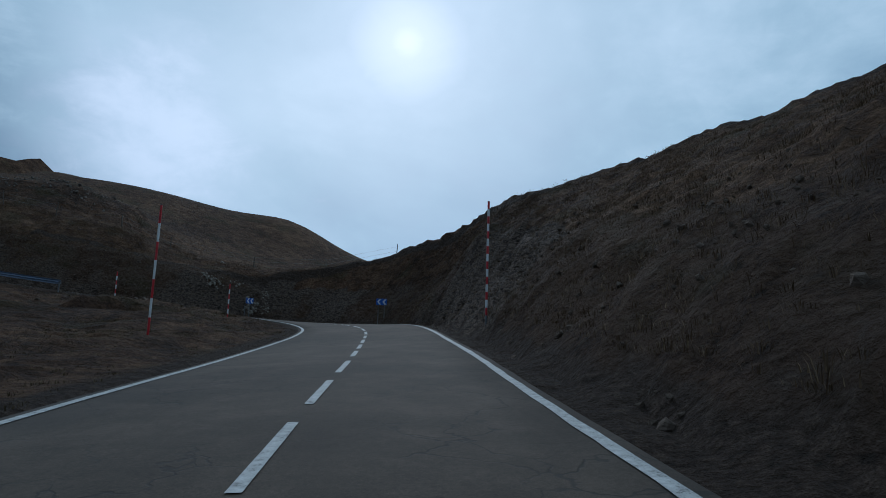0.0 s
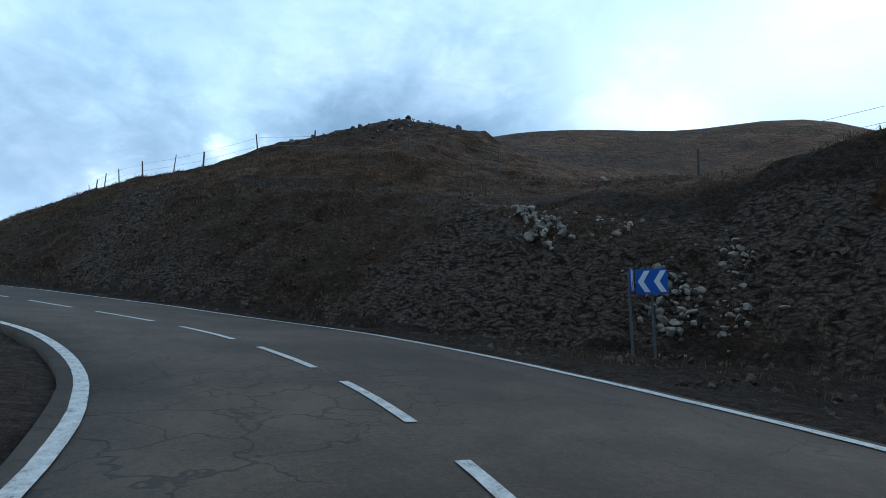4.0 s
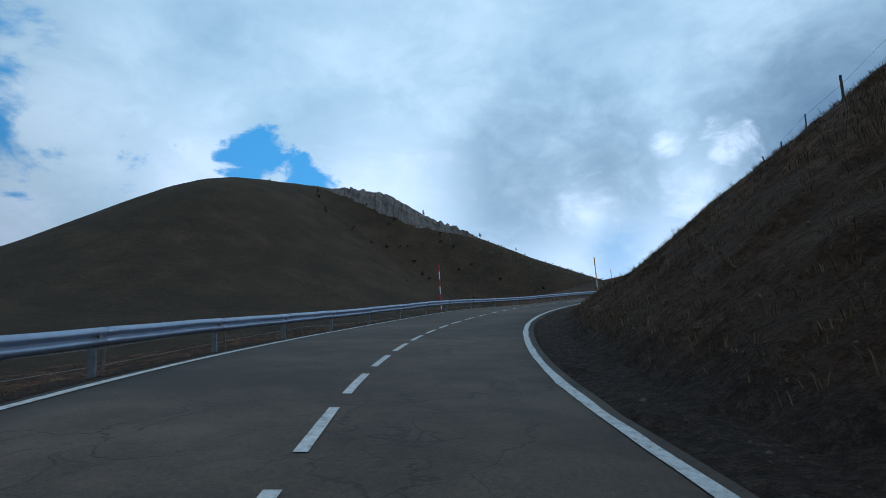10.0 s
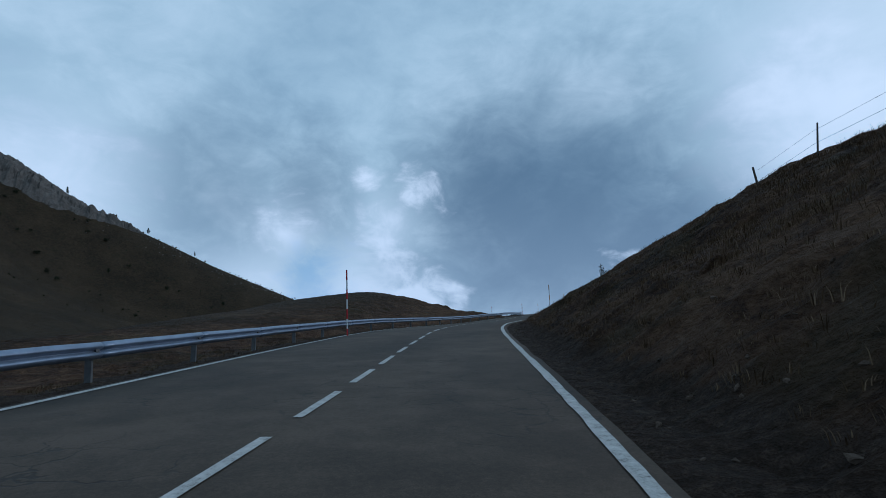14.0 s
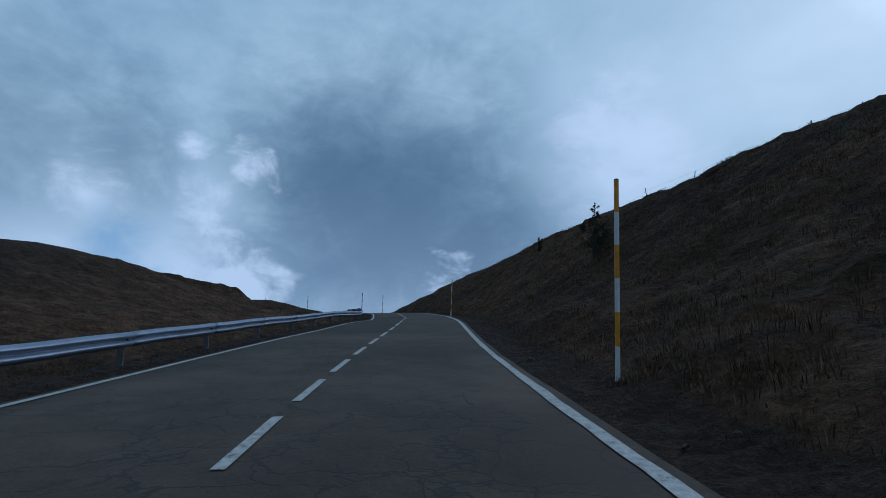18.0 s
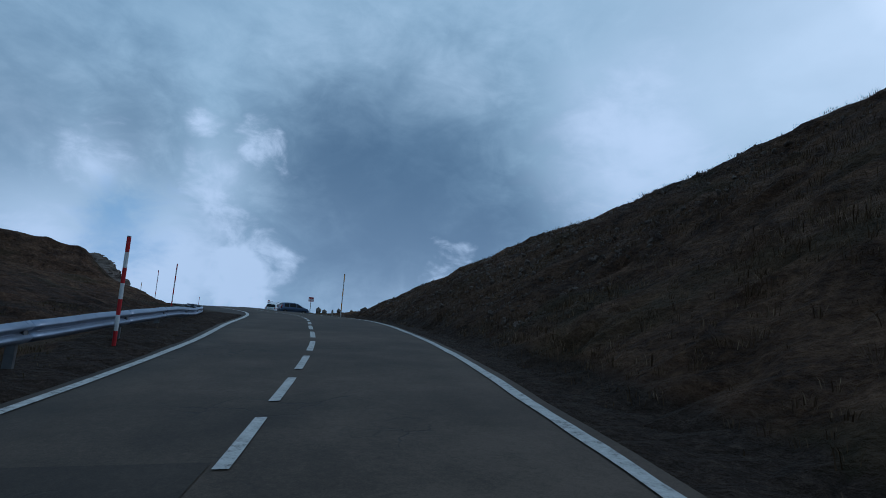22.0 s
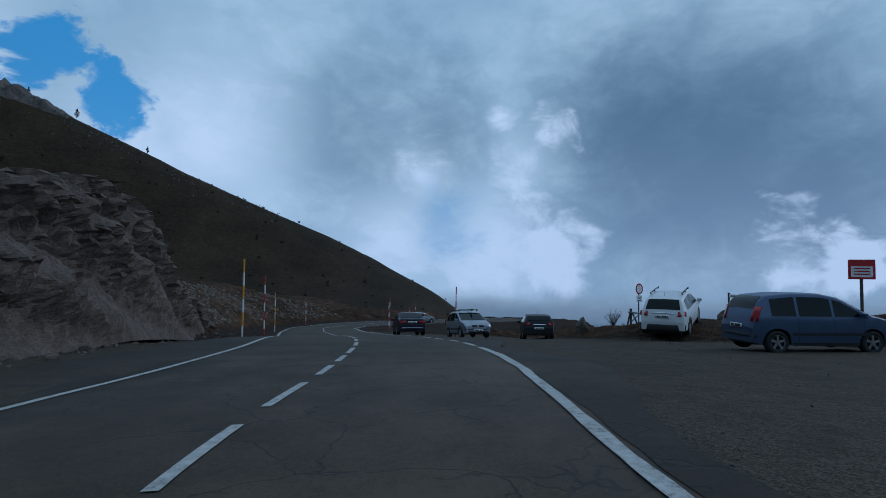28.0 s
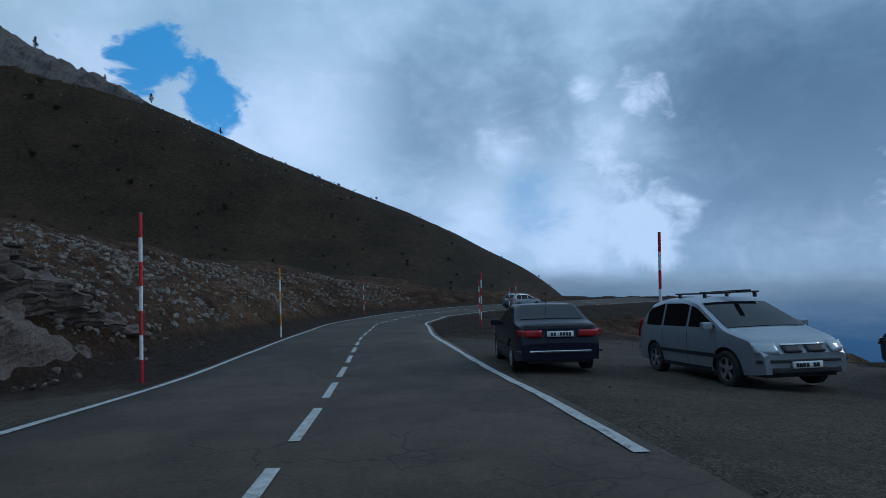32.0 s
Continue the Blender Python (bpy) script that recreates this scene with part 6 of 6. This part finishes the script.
def bare_bush(x, y, tall, seed):
    rng = np.random.default_rng(seed)
    t = tagged(new("bush"), "low straggly bush at the edge of the lay-by", "bush")
    t.matrix_basis = pose(x, y, height(x, y) - 0.03)
    bm = bmesh.new()
    ends = []
    for k in range(26):
        a = rng.uniform(0, 6.28)
        tip = Vector((math.cos(a) * rng.uniform(0.1, 0.6), math.sin(a) * rng.uniform(0.1, 0.6), tall * rng.uniform(0.5, 1.0)))
        cyl(bm, 0.014, 0.004, tip.length, tip.to_track_quat("Z", "Y").to_matrix().to_4x4(), 5)
        for w in (0.5, 0.8, 1.0):
            ends.append(tip * w)
    part("stems", bm, MAT["bark"], t)
    v, f = leaf_cloud(rng, np.array([e[:] for e in ends]), np.full(len(ends), 0.10), 700, 0.05)
    part("leaves", mesh_from("leaves", v, f, MAT["shrub"]), None, t)


bare_bush(-260.7, 122.5, 0.85, 4)


def far_shrubs(name, label, places, seed, size):
    """Dark clumps of juniper on the far slopes, each of many small leaves."""
    rng = np.random.default_rng(seed)
    vs, fs, n = [], [], 0
    for x, y in places:
        if abs(station(np.array([x]), np.array([y]))[1][0]) < 26:
            continue
        z = height(x, y)
        r = rng.uniform(*size)
        k = 7
        c = np.stack([x + rng.normal(0, r * 0.35, k), y + rng.normal(0, r * 0.35, k), z + r * rng.uniform(0.2, 1.0, k)], 1)
        v, f = leaf_cloud(rng, c, np.full(k, r * 0.55), 150, r * 0.5)
        vs.append(v)
        fs.append(f + n)
        n += len(v)
    return tagged(new(name, mesh_from(name, np.concatenate(vs), np.concatenate(fs), MAT["shrub"])), label, "shrubs", kind="stuff")


_r = random.Random(8)
far_shrubs("mountain_shrubs", "dark scattered junipers on the mountain slope",
           [(-455 + _r.uniform(0, 60), -30 + _r.gauss(0, 70)) for _ in range(40)], 3, (0.6, 1.6))
far_shrubs("slope_shrubs", "low dark scrub on the slope above the road",
           [(-400 + _r.uniform(-70, 70), 60 + _r.gauss(0, 45)) for _ in range(230)], 4, (0.25, 0.7))


def far_tree(x, y, tall, seed):
    rng = np.random.default_rng(seed)
    t = tagged(new("pine_tree"), "lone dark pine high on the mountain ridge", "tree", group="pines")
    t.matrix_basis = pose(x, y, height(x, y) - 0.2)
    bm = bmesh.new()
    cyl(bm, 0.2, 0.04, tall, None, 6)
    part("trunk", bm, MAT["bark"], t)
    c = np.array([(rng.normal(0, 0.2) * tall * (1 - u), rng.normal(0, 0.2) * tall * (1 - u), tall * u) for u in np.linspace(0.25, 1, 14)])
    v, f = leaf_cloud(rng, c, tall * (0.05 + 0.16 * (1.05 - np.linspace(0.25, 1, 14))), 900, tall * 0.09)
    part("crown", mesh_from("crown", v, f, MAT["needle"]), None, t)


for _x, _y, _h in ((-468, -40, 4.5), (-470, -15, 3.0), (-471, 2, 3.5), (-425, -108, 4.0), (-395, -92, 4.5), (-472, 28, 2.5)):
    far_tree(_x, _y, _h, int(-_x))


def ridge_place(r):
    """Places along the crest of the mountain, denser in a few broken bands."""
    y = r.choice((-108, -96, -84, -70, -48, -22, 4, 18, 46, 72)) + r.gauss(0, 7)
    return float(np.interp(y, [-115, -72, -14, 40, 90], [-447, -462, -469, -472, -472])) + 2 + abs(r.gauss(0, 7.0)), y


scatter_stones("crags", "pale broken limestone along the mountain crest", 560, ridge_place, (0.4, 1.7), MAT["rock"], 16)
def mountain_cliff():
    """A band of grey cliff below the crest, broken by upright ribs and gullies."""
    nu, nv = 260, 44
    u, v = np.meshgrid(np.linspace(0, 1, nu), np.linspace(0, 1, nv), indexing="ij")
    y = -112 + 116 * u
    crest = np.interp(y, [-115, -72, -14, 40], [-449, -463, -470, -473])
    drop = np.interp(u, [0, 0.12, 0.35, 0.62, 0.82, 1.0], [8, 22, 30, 26, 16, 6])
    x = crest - 3 + drop * v
    z = land(x.ravel(), y.ravel())[0].reshape(x.shape) - 0.8
    rib = np.abs(vnoise((y * 1.0).ravel(), (x * 0.22).ravel(), 5.0, 61).reshape(x.shape)) + 0.6 * np.abs(vnoise(y.ravel(), (x * 0.3).ravel(), 1.9, 62).reshape(x.shape))
    patch = vnoise(x.ravel(), y.ravel(), 14.0, 63).reshape(x.shape)
    inside = np.minimum(np.minimum(u, 1 - u) * 9, np.minimum(v * 8, (1 - v) * 2.2))
    push = np.clip(inside, 0, 1) * (2.2 + 3.4 * rib + 2.2 * patch) - 1.4
    x2 = x + push * 0.9
    z2 = z + push * 0.75
    verts = np.stack([x2, y, z2], -1).reshape(-1, 3)
    faces = [(i * nv + j, (i + 1) * nv + j, (i + 1) * nv + j + 1, i * nv + j + 1) for i in range(nu - 1) for j in range(nv - 1)]
    return tagged(new("mountain_cliff", finish("mountain_cliff", verts, [q[::-1] for q in faces], MAT["cliff"])), "grey ribbed limestone cliff under the mountain top", "cliff", kind="structure")


mountain_cliff()
scatter_stones("pale_stones", "rocky outcrop on the hill top", 240, lambda r: (-49 + r.gauss(0, 4.0), 60 + r.gauss(0, 3.0)), (0.15, 0.6), MAT["rock"], 14)


# ---------------------------------------------------------------- patches and shoulders
tagged(new("asphalt_patch", strip("asphalt_patch", 206.0, 232.0, lambda s: -half_left(s) - 0.05, -0.10, 0.007, MAT["road_new"], 1.0)), "newer dark asphalt patch in one lane", "road", kind="structure")
tagged(new("lay_by_shoulder", strip("lay_by_shoulder", 256.0, 318.0, lambda s: -half_left(s) - np.interp(s, [256, 268, 300, 318], [0.3, 3.4, 3.8, 0.4]), lambda s: -half_left(s) - 0.15, 0.004, MAT["road_new"], 1.0, 0.0, 0.06)),
       "dark asphalt shoulder of the lay-by", "road", kind="structure")
tagged(new("shoulder_patch", strip("shoulder_patch", 273.0, 312.0, lambda s: half_right(s) + 0.12, lambda s: half_right(s) + 0.9 + 0.35 * np.sin(s * 0.7), 0.004, MAT["road_new"], 0.5, 0.0, 0.12)),
       "broken dark asphalt edge beside the gravel", "road", kind="structure")
